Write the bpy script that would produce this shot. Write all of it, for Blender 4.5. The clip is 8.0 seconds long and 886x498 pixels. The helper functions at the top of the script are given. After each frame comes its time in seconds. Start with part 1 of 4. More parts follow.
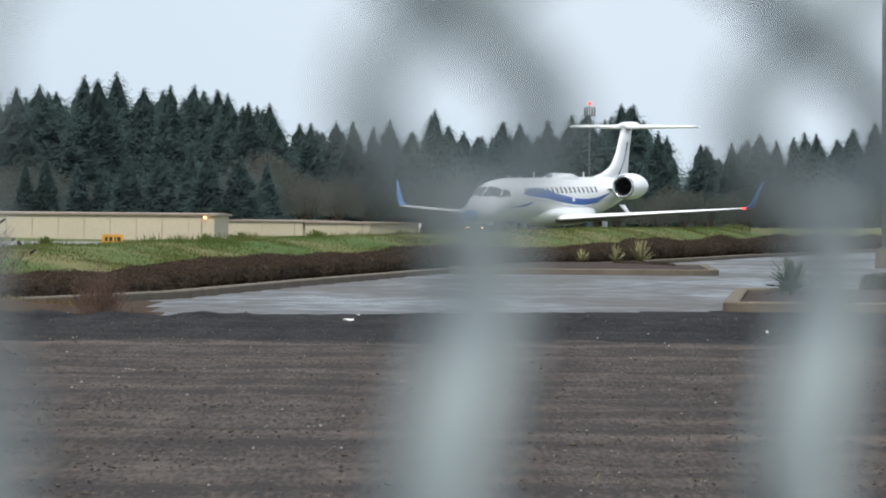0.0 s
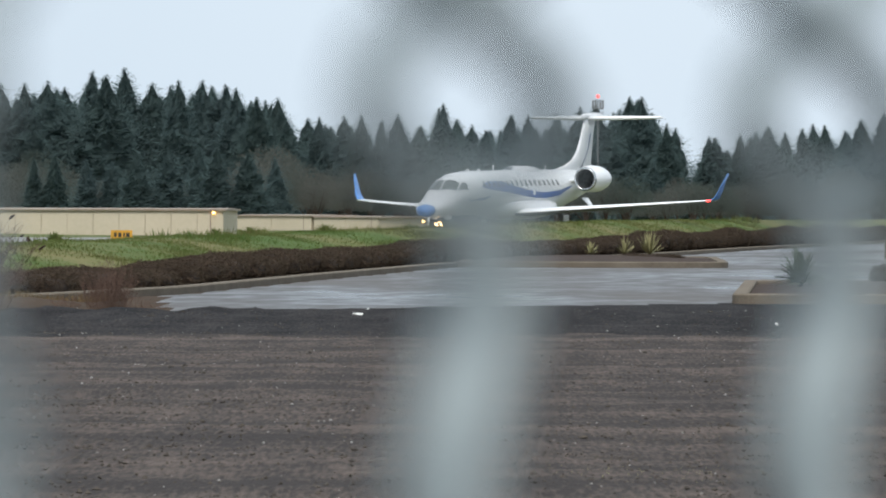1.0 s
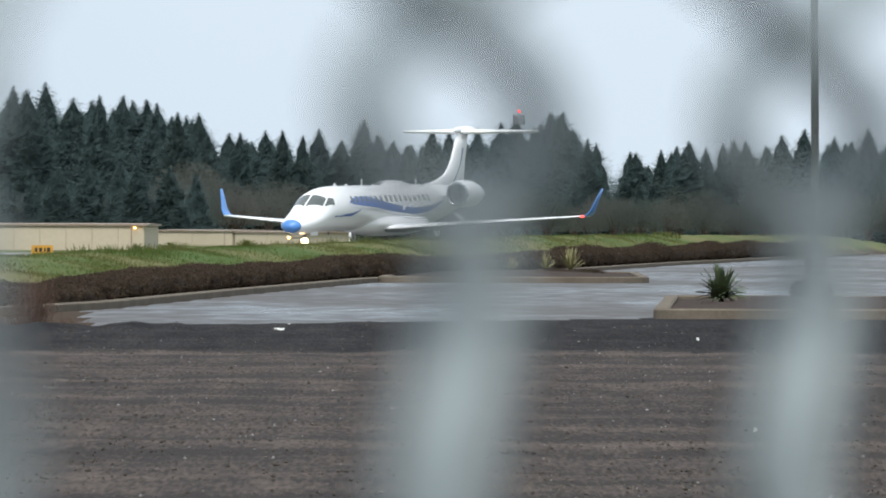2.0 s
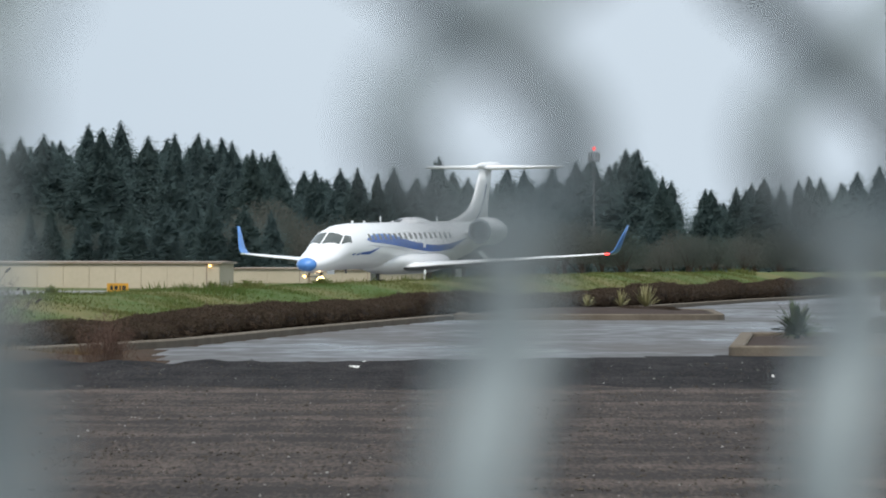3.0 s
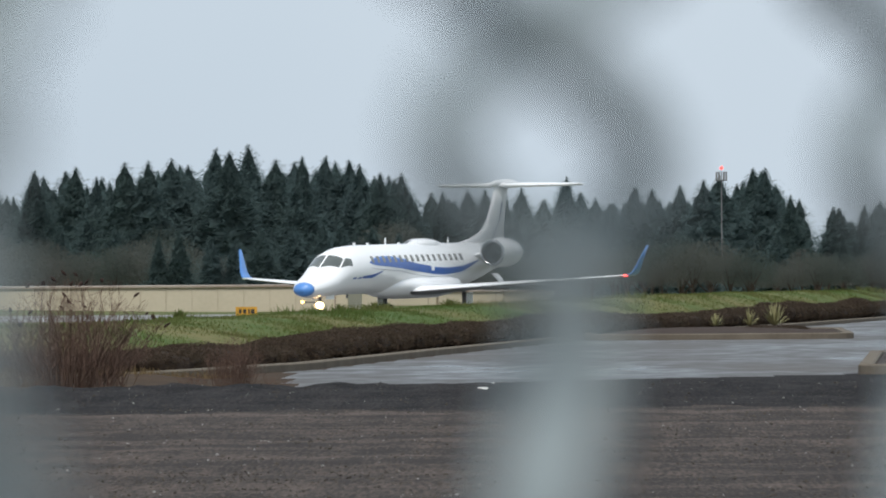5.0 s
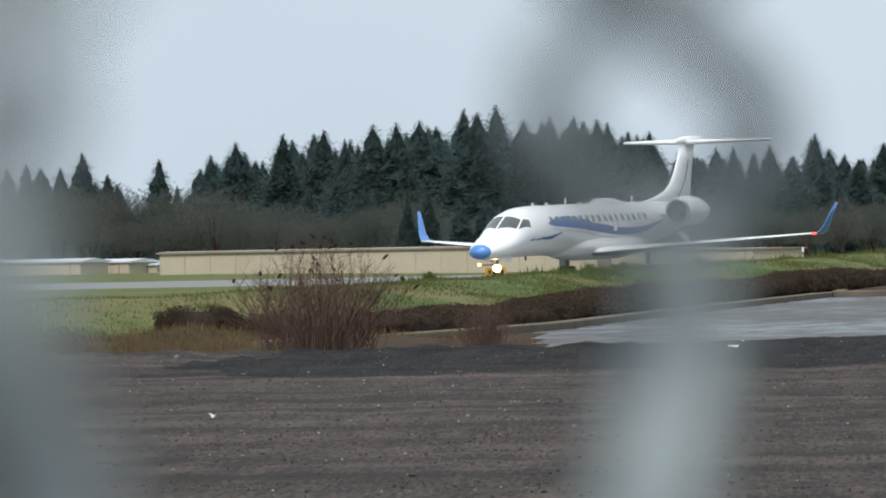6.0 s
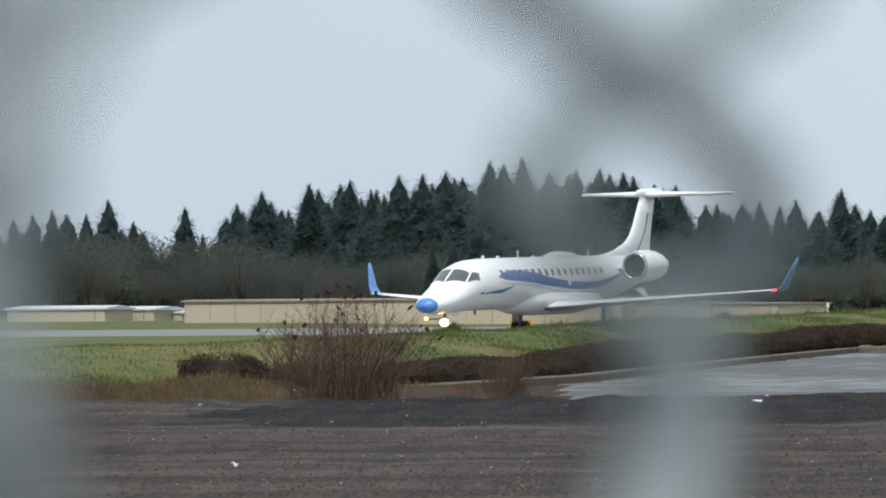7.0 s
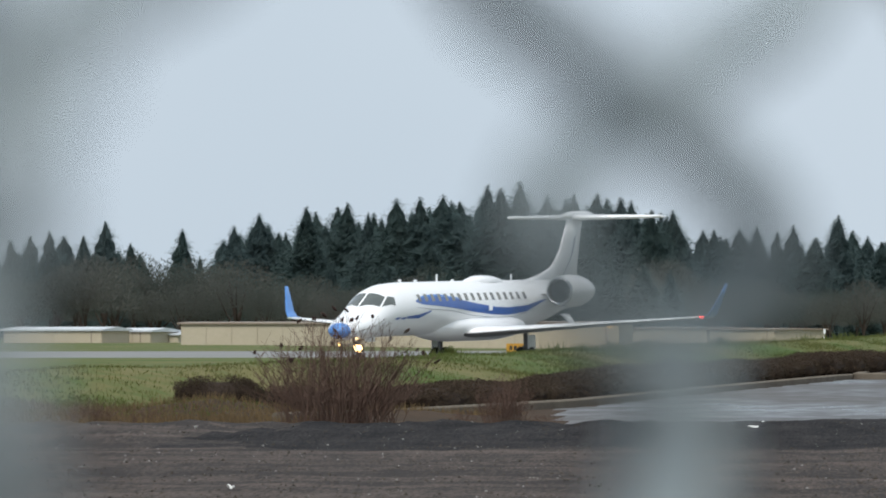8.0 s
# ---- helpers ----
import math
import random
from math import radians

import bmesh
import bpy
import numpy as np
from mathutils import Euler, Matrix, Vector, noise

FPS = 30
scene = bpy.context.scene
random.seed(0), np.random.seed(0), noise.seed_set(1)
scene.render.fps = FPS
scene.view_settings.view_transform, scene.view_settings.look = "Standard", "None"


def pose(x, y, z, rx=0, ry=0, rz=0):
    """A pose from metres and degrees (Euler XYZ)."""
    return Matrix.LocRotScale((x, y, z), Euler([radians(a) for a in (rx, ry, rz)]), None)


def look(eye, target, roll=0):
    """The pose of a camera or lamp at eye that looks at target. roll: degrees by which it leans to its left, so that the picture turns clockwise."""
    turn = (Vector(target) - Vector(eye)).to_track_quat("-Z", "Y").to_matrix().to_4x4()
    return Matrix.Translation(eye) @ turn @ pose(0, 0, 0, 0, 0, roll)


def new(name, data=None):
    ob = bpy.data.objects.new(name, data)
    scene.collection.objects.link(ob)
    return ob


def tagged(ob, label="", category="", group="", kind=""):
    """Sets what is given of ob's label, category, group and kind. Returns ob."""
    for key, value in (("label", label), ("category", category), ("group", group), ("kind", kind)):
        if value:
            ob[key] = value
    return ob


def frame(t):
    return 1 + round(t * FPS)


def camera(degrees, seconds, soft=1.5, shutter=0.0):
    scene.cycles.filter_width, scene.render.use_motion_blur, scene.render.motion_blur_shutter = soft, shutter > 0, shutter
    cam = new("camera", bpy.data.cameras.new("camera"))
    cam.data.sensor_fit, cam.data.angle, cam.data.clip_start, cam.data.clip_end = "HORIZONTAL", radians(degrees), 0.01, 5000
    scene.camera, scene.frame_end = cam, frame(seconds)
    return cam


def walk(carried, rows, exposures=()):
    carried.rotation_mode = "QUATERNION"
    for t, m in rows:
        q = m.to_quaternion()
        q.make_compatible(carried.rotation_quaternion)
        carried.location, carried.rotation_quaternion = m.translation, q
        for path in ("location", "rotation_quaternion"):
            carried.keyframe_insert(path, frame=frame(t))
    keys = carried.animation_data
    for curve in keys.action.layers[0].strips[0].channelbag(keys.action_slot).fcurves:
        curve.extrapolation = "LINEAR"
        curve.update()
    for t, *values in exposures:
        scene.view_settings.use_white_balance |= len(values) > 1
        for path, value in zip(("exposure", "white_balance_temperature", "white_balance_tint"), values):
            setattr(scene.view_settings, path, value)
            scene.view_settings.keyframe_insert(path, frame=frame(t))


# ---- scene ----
cam = camera(9.0, 8.0, soft=1.9)
cam.data.dof.use_dof = True          # the long lens throws the near fence far out of focus
cam.data.dof.focus_distance = 240.0
cam.data.dof.aperture_fstop = 33.0

EYE = 1.7
# seconds, yaw to the right, tilt up, roll (degrees), hand drift right, forward, up (metres)
CAMERA_ROWS = [
    (0.0, 0.003, -0.286, -0.50, 0.0027, 0.0000, 0.0019),
    (0.5, -0.298, 0.044, -0.48, 0.0045, 0.0000, 0.0019),
    (1.0, -0.089, -0.350, -0.16, 0.0030, 0.0000, 0.0019),
    (1.5, 0.332, -0.632, 0.11, -0.0015, 0.0000, 0.0019),
    (1.7, 0.878, -0.285, -0.33, -0.0028, 0.0000, 0.0017),
    (2.8, -0.116, -0.082, 0.44, 0.0016, 0.0000, 0.0012),
    (3.0, -0.051, 0.186, -0.08, 0.0011, 0.0000, 0.0003),
    (3.5, 0.133, 0.689, -0.06, 0.0000, 0.0000, 0.0000),
    (4.0, -0.591, 0.494, 0.25, 0.0043, 0.0157, 0.0005),
    (4.2, -0.953, 0.489, 0.18, 0.0037, 0.0226, 0.0006),
    (5.3, -1.741, 0.377, 0.68, 0.0075, 0.0348, 0.0007),
    (5.5, -2.284, 0.342, 0.87, 0.0087, 0.0365, 0.0003),
    (6.0, -3.894, 0.031, 1.13, 0.0149, 0.0470, 0.0017),
    (6.5, -3.878, 0.277, 0.53, 0.0166, 0.0505, 0.0013),
    (7.0, -4.144, 0.554, 0.48, 0.0166, 0.0522, 0.0036),
    (7.5, -3.907, 0.679, 0.34, 0.0170, 0.0539, 0.0037),
    (8.0, -4.113, 0.795, 0.09, 0.0163, 0.0543, 0.0040),
]


def camera_pose(yaw, tilt, roll, dx, dy, dz):
    a, e = radians(yaw), radians(tilt)
    eye = Vector((dx, dy, EYE + dz))
    way = Vector((math.sin(a) * math.cos(e), math.cos(a) * math.cos(e), math.sin(e)))
    return look(eye, eye + way * 100, -roll)


walk(cam, [(r[0], camera_pose(*r[1:])) for r in CAMERA_ROWS], [(0.0, 0.25), (1.7, 0.26), (2.9, 0.08), (3.4, -0.03), (4.4, -0.04), (5.4, -0.02), (6.0, 0.05), (7.0, 0.0), (8.0, -0.04)])

# ---- world and sun: bright overcast ----
world = bpy.data.worlds.new("overcast_sky")
scene.world = world
world.use_nodes = True
wn, wl = world.node_tree.nodes, world.node_tree.links
wn.clear()
sky = wn.new("ShaderNodeTexSky")
sky.sky_type, sky.sun_disc = "NISHITA", False
sky.sun_elevation, sky.sun_rotation = radians(58), radians(188)
sky.air_density, sky.dust_density = 1.0, 4.0
grey = wn.new("ShaderNodeHueSaturation")
grey.inputs["Saturation"].default_value = 0.35
cloud = wn.new("ShaderNodeTexNoise")
cloud.inputs["Scale"].default_value, cloud.inputs["Detail"].default_value = 3.0, 4.0
ramp = wn.new("ShaderNodeValToRGB")
ramp.color_ramp.elements[0].position, ramp.color_ramp.elements[0].color = 0.3, (5.9, 7.0, 8.05, 1)
ramp.color_ramp.elements[1].position, ramp.color_ramp.elements[1].color = 0.75, (7.0, 8.0, 8.95, 1)
mix = wn.new("ShaderNodeMix")
mix.data_type = "RGBA"
mix.inputs[0].default_value = 0.9
back = wn.new("ShaderNodeBackground")
back.inputs["Strength"].default_value = 0.1
wout = wn.new("ShaderNodeOutputWorld")
coord = wn.new("ShaderNodeTexCoord")
wl.new(coord.outputs["Generated"], cloud.inputs["Vector"])
wl.new(cloud.outputs["Fac"], ramp.inputs["Fac"])
wl.new(sky.outputs["Color"], grey.inputs["Color"])
wl.new(grey.outputs["Color"], mix.inputs[6])
wl.new(ramp.outputs["Color"], mix.inputs[7])
wl.new(mix.outputs[2], back.inputs["Color"])
wl.new(back.outputs["Background"], wout.inputs["Surface"])
sun = new("sun", bpy.data.lights.new("sun", "SUN"))
sun.data.energy, sun.data.angle, sun.data.color = 2.9, radians(20), (1.0, 0.98, 0.95)
sun.matrix_world = look((0, 0, 50), Vector((0, 0, 50)) - Vector((math.sin(radians(188)) * math.cos(radians(58)), math.cos(radians(188)) * math.cos(radians(58)), math.sin(radians(58)))))


# ---- materials ----
def material(name, base, rough=0.6, metal=0.0, second=None, scale=4.0, amount=0.5, fine=60.0, bump=0.0, emit=None, power=0.0, coat=0.0, stretch=None, island=0.0, wet=None, streak=None, fw=0.6, thin=0.0, shift=0.0, vary=None):
    """A surface of two colours mixed by a coarse and a fine noise, with relief."""
    m = bpy.data.materials.new(name)
    m.use_nodes = True
    n, l = m.node_tree.nodes, m.node_tree.links
    b = n["Principled BSDF"]
    b.inputs["Roughness"].default_value, b.inputs["Metallic"].default_value = rough, metal
    b.inputs["Coat Weight"].default_value = coat
    if rough > 0.8:
        b.inputs["Specular IOR Level"].default_value = 0.12
    if second is None:
        second = tuple(c * 0.75 for c in base)
    tc = n.new("ShaderNodeTexCoord")
    mp = n.new("ShaderNodeMapping")
    if stretch:
        mp.inputs["Scale"].default_value = stretch
    l.new(tc.outputs["Object"], mp.inputs["Vector"])
    a, f = n.new("ShaderNodeTexNoise"), n.new("ShaderNodeTexNoise")
    a.inputs["Scale"].default_value, a.inputs["Detail"].default_value = scale, 5.0
    f.inputs["Scale"].default_value, f.inputs["Detail"].default_value = fine, 3.0
    l.new(mp.outputs["Vector"], a.inputs["Vector"])
    l.new(mp.outputs["Vector"], f.inputs["Vector"])
    s = n.new("ShaderNodeMath")
    s.operation = "MULTIPLY_ADD"
    l.new(f.outputs["Fac"], s.inputs[0])
    s.inputs[1].default_value = fw
    l.new(a.outputs["Fac"], s.inputs[2])
    fac = s.outputs[0]
    if streak:
        sm, sn, sa = n.new("ShaderNodeMapping"), n.new("ShaderNodeTexNoise"), n.new("ShaderNodeMath")
        sm.inputs["Scale"].default_value = (streak[0], streak[1], 1.0)
        sn.inputs["Scale"].default_value, sn.inputs["Detail"].default_value = 1.0, 4.0
        l.new(tc.outputs["Object"], sm.inputs["Vector"])
        l.new(sm.outputs["Vector"], sn.inputs["Vector"])
        sa.operation = "MULTIPLY_ADD"
        sa.inputs[1].default_value = streak[2]
        sub0 = n.new("ShaderNodeMath")
        sub0.operation = "SUBTRACT"
        sub0.inputs[1].default_value = 0.5
        l.new(sn.outputs["Fac"], sub0.inputs[0])
        l.new(sub0.outputs[0], sa.inputs[0])
        l.new(fac, sa.inputs[2])
        fac = sa.outputs[0]
    if island:
        geo = n.new("ShaderNodeNewGeometry")
        s2 = n.new("ShaderNodeMath")
        s2.operation = "MULTIPLY_ADD"
        l.new(geo.outputs["Random Per Island"], s2.inputs[0])
        s2.inputs[1].default_value = island
        l.new(fac, s2.inputs[2])
        fac = s2.outputs[0]
    r = n.new("ShaderNodeValToRGB")
    mid = 0.5 + fw / 2 + island / 2 + shift
    lo, hi = mid - 0.3 * amount - island / 2, mid + 0.3 * amount + island / 2
    for el, c in zip(r.color_ramp.elements, (base, second)):
        el.color = (*c, 1)
    # ramp positions stay inside 0..1
    k = n.new("ShaderNodeMath")
    k.operation = "MULTIPLY"
    k.inputs[1].default_value = 0.45
    l.new(fac, k.inputs[0])
    r.color_ramp.elements[0].position = max(0.0, min(1.0, lo * 0.45))
    r.color_ramp.elements[1].position = max(0.0, min(1.0, hi * 0.45))
    l.new(k.outputs[0], r.inputs["Fac"])
    colour = r.outputs["Color"]
    if vary:
        # whole plants differ from one another in tint
        info, blend = n.new("ShaderNodeObjectInfo"), n.new("ShaderNodeMix")
        blend.data_type = "RGBA"
        l.new(info.outputs["Random"], blend.inputs[0])
        l.new(colour, blend.inputs[6])
        blend.inputs[7].default_value = (*vary, 1)
        colour = blend.outputs[2]
    l.new(colour, b.inputs["Base Color"])
    if wet:
        dry = n.new("ShaderNodeMapRange")
        dry.inputs["From Min"].default_value, dry.inputs["From Max"].default_value = 0.62, 1.0
        dry.inputs["To Min"].default_value, dry.inputs["To Max"].default_value = wet
        l.new(s.outputs[0], dry.inputs["Value"])
        l.new(dry.outputs["Result"], b.inputs["Roughness"])
    if bump:
        bp = n.new("ShaderNodeBump")
        bp.inputs["Strength"].default_value, bp.inputs["Distance"].default_value = min(1.0, bump), 0.02
        l.new(s.outputs[0], bp.inputs["Height"])
        l.new(bp.outputs["Normal"], b.inputs["Normal"])
    if thin:
        # thin leaves pass part of the light on
        tr, mx = n.new("ShaderNodeBsdfTranslucent"), n.new("ShaderNodeMixShader")
        l.new(colour, tr.inputs["Color"])
        mx.inputs["Fac"].default_value = thin
        l.new(b.outputs["BSDF"], mx.inputs[1])
        l.new(tr.outputs["BSDF"], mx.inputs[2])
        l.new(mx.outputs["Shader"], n["Material Output"].inputs["Surface"])
    if emit:
        b.inputs["Emission Color"].default_value = (*emit, 1)
        b.inputs["Emission Strength"].default_value = power
    return m


M_WHITE = material("white_aircraft_paint", (0.89, 0.89, 0.89), 0.28, second=(0.83, 0.84, 0.85), scale=0.6, amount=1.0, fine=8, coat=0.3)
M_BLUE = material("blue_aircraft_paint", (0.035, 0.12, 0.42), 0.3, second=(0.03, 0.10, 0.36), scale=1.0, fine=9, coat=0.3)
M_NAVY = material("navy_paint", (0.02, 0.04, 0.13), 0.35, scale=1.0, fine=9)
M_LIGHTBLUE = material("light_blue_paint", (0.085, 0.25, 0.60), 0.36, second=(0.075, 0.22, 0.54), scale=1.5, fine=9, coat=0.2)
# base raised from near black to stand in for reflections in the panes
M_GLASS = material("dark_cockpit_glass", (0.075, 0.085, 0.08), 0.1, second=(0.11, 0.12, 0.11), scale=1.0, coat=0.5)
M_PORT = material("cabin_window_glass", (0.16, 0.17, 0.18), 0.15, second=(0.26, 0.25, 0.22), scale=2.0)
M_STEEL = material("polished_metal", (0.6, 0.61, 0.62), 0.25, 0.9, scale=3)
M_DARK = material("dark_intake", (0.02, 0.02, 0.022), 0.5, scale=5)
M_FAN = material("fan_blades", (0.09, 0.09, 0.10), 0.4, 0.6, scale=5)
M_RUBBER = material("tyre_rubber", (0.025, 0.025, 0.026), 0.75, scale=9, bump=0.2)
M_GEAR = material("gear_leg_grey", (0.22, 0.22, 0.22), 0.5, 0.3, scale=6)
# shade below the wing put into a grey colour, flap fairings included
M_UNDER = material("shaded_wing_underside", (0.17, 0.175, 0.18), 0.4, scale=1)
M_SEAM = material("dark_seam", (0.1, 0.1, 0.11), 0.5, scale=6)
M_PIN = material("grey_pinstripe", (0.42, 0.43, 0.47), 0.4, scale=4)
M_LAMP = material("lit_landing_lamp", (1, 0.9, 0.7), 0.3, emit=(1.0, 0.66, 0.30), power=9)
M_RED = material("red_lamp", (0.7, 0.04, 0.03), 0.3, emit=(1.0, 0.06, 0.05), power=3.0)
M_AMBER = material("amber_lamp", (1, 0.7, 0.3), 0.3, emit=(1.0, 0.6, 0.2), power=5)
M_WIRE = material("galvanised_wire", (0.305, 0.35, 0.355), 0.55, 0.1, second=(0.26, 0.30, 0.305), scale=60, fine=400)
M_BARK = material("conifer_bark", (0.07, 0.055, 0.045), 0.9, scale=2, bump=0.5)
# distance haze is mixed into the needle colour: paler and bluer than green
M_FIR = material("hazed_fir_needles", (0.108, 0.156, 0.158), 0.95, second=(0.122, 0.168, 0.164), scale=0.25, amount=1.0, fine=2.0, island=0.15, thin=0.7, vary=(0.100, 0.144, 0.136))
M_TWIG = material("bare_twigs", (0.162, 0.152, 0.136), 0.9, second=(0.115, 0.122, 0.108), scale=0.2, amount=1.0, fine=2.0, island=0.4, thin=0.5, vary=(0.084, 0.102, 0.088))
M_HEDGE = material("brown_hedge_leaves", (0.092, 0.062, 0.044), 0.95, second=(0.056, 0.046, 0.032), scale=0.7, amount=1.0, fine=5, island=0.4, thin=0.45)
# dark brown of the shrub cores stands in for shade behind the leaves
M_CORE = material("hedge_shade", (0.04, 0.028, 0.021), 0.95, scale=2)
M_STALK = material("dry_red_stalks", (0.135, 0.082, 0.062), 0.88, second=(0.085, 0.06, 0.048), scale=3, amount=1, fine=12, island=0.4)
M_DRYGRASS = material("dry_grass_blades", (0.21, 0.145, 0.07), 0.9, second=(0.12, 0.085, 0.05), scale=0.6, amount=1, fine=4, island=0.4, thin=0.4)
M_SEED = material("dark_seed_heads", (0.05, 0.03, 0.025), 0.9, scale=9)
M_FERN = material("green_fronds", (0.05, 0.085, 0.035), 0.7, second=(0.085, 0.09, 0.04), scale=2, fine=9, island=0.4)
M_STRAW = material("straw_coloured_leaves", (0.30, 0.27, 0.13), 0.8, second=(0.2, 0.2, 0.09), scale=3, fine=9, island=0.4)
M_BLADE = material("grass_blades", (0.086, 0.136, 0.032), 0.85, second=(0.178, 0.160, 0.066), scale=0.10, amount=0.6, fine=0.6, island=0.25, thin=0.6)
M_KERB = material("weathered_concrete_kerb", (0.175, 0.148, 0.115), 0.9, second=(0.105, 0.086, 0.066), scale=1.2, amount=1, fine=14, bump=0.3)
M_MULCH = material("dark_bark_mulch", (0.06, 0.042, 0.034), 0.95, second=(0.035, 0.026, 0.022), scale=2, amount=1, fine=20, bump=0.6)
M_HANGAR = material("beige_metal_wall", (0.50, 0.43, 0.32), 0.6, second=(0.43, 0.37, 0.27), scale=0.15, amount=1, fine=2)
M_JAMB = material("tan_metal_trim", (0.45, 0.385, 0.288), 0.6, second=(0.39, 0.335, 0.245), scale=0.3, amount=1, fine=2)
M_ROOF = material("brown_metal_roof", (0.23, 0.17, 0.13), 0.6, second=(0.3, 0.25, 0.2), scale=0.1, fine=2)
M_ROOFW = material("pale_metal_roof", (0.62, 0.64, 0.66), 0.4, second=(0.5, 0.52, 0.54), scale=0.1, fine=2)
M_SIGN = material("yellow_sign_face", (0.62, 0.31, 0.03), 0.5, scale=2)
M_BLACK = material("black_lettering", (0.02, 0.02, 0.02), 0.6, scale=5)
M_POLE = material("bronze_pole_paint", (0.06, 0.065, 0.06), 0.5, second=(0.08, 0.09, 0.075), scale=2, fine=9)
M_LENS = material("frosted_lens", (0.45, 0.5, 0.42), 0.3, scale=4)
M_LITTER = material("white_litter", (0.75, 0.74, 0.7), 0.6, scale=6)
M_STONE = material("gravel_stones", (0.035, 0.03, 0.027), 0.9, second=(0.11, 0.095, 0.08), scale=3, amount=1, fine=20, island=0.8)
M_PEBBLE = material("pale_pebbles", (0.15, 0.14, 0.125), 0.85, second=(0.34, 0.33, 0.31), scale=3, amount=1, fine=20, island=0.8)
M_CHIP = material("dark_clods", (0.045, 0.04, 0.036), 0.9, second=(0.09, 0.075, 0.06), scale=3, amount=1, fine=20, island=0.8)


def ground_material():
    """Gravel, wet asphalt, soil, grass and taxiway, told apart by where they lie in the plan."""
    mats = {}
    m = material("compacted_wet_gravel", (0.034, 0.029, 0.027), 0.97, second=(0.108, 0.085, 0.072), scale=2.2, amount=1.35, fine=24.0, bump=1.0, stretch=(1.0, 0.10, 1.0), streak=(0.07, 0.55, 2.2), fw=1.8, shift=0.2)
    mats["gravel"] = m
    mats["dark"] = material("dark_wet_gravel", (0.008, 0.0075, 0.008), 0.97, second=(0.042, 0.037, 0.036), scale=2.2, amount=1.3, fine=24.0, bump=1.0, stretch=(1.0, 0.10, 1.0), streak=(0.10, 0.85, 0.9), fw=1.8, shift=0.15)
    mats["lot"] = material("wet_asphalt", (0.035, 0.033, 0.034), 0.34, second=(0.085, 0.075, 0.068), scale=0.16, amount=0.9, fine=1.2, stretch=(1.0, 0.3, 1.0), wet=(0.26, 0.75))
    mats["grass"] = material("rough_grass_ground", (0.062, 0.098, 0.026), 0.95, second=(0.140, 0.128, 0.054), scale=0.10, amount=0.5, fine=1.6, bump=0.6)
    mats["taxi"] = material("pale_wet_concrete", (0.21, 0.205, 0.20), 0.7, second=(0.15, 0.148, 0.145), scale=0.08, amount=1.0, fine=1.0)
    mats["soil"] = material("brown_soil", (0.070, 0.046, 0.029), 0.97, second=(0.038, 0.027, 0.019), scale=0.8, amount=1.0, fine=8, bump=0.8)
    return mats


M_GROUND = ground_material()


# ---- mesh helpers ----
def mesh_object(name, verts, faces, mats, parent=None, label="", smooth=False, index=None):
    me = bpy.data.meshes.new(name)
    me.from_pydata(verts, [], faces)
    for m in mats if isinstance(mats, (list, tuple)) else [mats]:
        me.materials.append(m)
    if index is not None:
        me.polygons.foreach_set("material_index", index)
    if smooth:
        me.polygons.foreach_set("use_smooth", [True] * len(me.polygons))
    me.update()
    ob = new(name, me)
    if parent is not None:
        ob.parent = parent
    if label:
        ob["label"] = label
    return ob


def part(name, bm, mat, parent, label="", smooth=False):
    me = bpy.data.meshes.new(name)
    bm.to_mesh(me)
    bm.free()
    me.materials.append(mat)
    if smooth:
        me.polygons.foreach_set("use_smooth", [True] * len(me.polygons))
    ob = new(name, me)
    if parent is not None:
        ob.parent = parent
    if label:
        ob["label"] = label
    return ob


def box(bm, cx, cy, cz, sx, sy, sz, bevel=0.0, turn=0.0):
    g = bmesh.ops.create_cube(bm, size=1.0)
    m = Matrix.Translation((cx, cy, cz)) @ Matrix.Rotation(turn, 4, "Z") @ Matrix.Diagonal((sx, sy, sz, 1))
    bmesh.ops.transform(bm, matrix=m, verts=g["verts"])
    if bevel:
        es = list({e for v in g["verts"] for e in v.link_edges})
        bmesh.ops.bevel(bm, geom=es, offset=bevel, segments=2, affect="EDGES")
    return bm


def tube(points, radii, sides=7, close=True):
    """Vertices and faces of a round bar along points."""
    verts, faces = [], []
    pts = [Vector(p) for p in points]
    for i, p in enumerate(pts):
        d = (pts[min(i + 1, len(pts) - 1)] - pts[max(i - 1, 0)]).normalized()
        if i == 0:
            u = d.cross(Vector((0, 0, 1)) if abs(d.z) < 0.9 else Vector((1, 0, 0))).normalized()
        else:
            u = (u - d * u.dot(d)).normalized()
        w = d.cross(u)
        r = radii[i] if isinstance(radii, (list, tuple)) else radii
        for k in range(sides):
            a = 2 * math.pi * k / sides
            verts.append(tuple(p + (u * math.cos(a) + w * math.sin(a)) * r))
    for i in range(len(pts) - 1):
        for k in range(sides):
            a, b = i * sides + k, i * sides + (k + 1) % sides
            faces.append((a, b, b + sides, a + sides))
    if close:
        faces.append(tuple(range(sides))[::-1])
        faces.append(tuple(range((len(pts) - 1) * sides, len(pts) * sides)))
    return verts, faces


def join(*pieces):
    verts, faces = [], []
    for v, f in pieces:
        o = len(verts)
        verts += v
        faces += [tuple(i + o for i in q) for q in f]
    return verts, faces


def smoothstep(a, b, x):
    t = max(0.0, min(1.0, (x - a) / (b - a)))
    return t * t * (3 - 2 * t)


# ---- the lie of the land ----
HEDGE_LINE = [(-16.0, 84.0), (-8.2, 107.2), (-5.9, 119.5), (-3.8, 144.2), (-0.4, 179.8), (7.7, 226.3), (15.1, 279.3), (29.3, 365.2), (42.0, 440.0)]


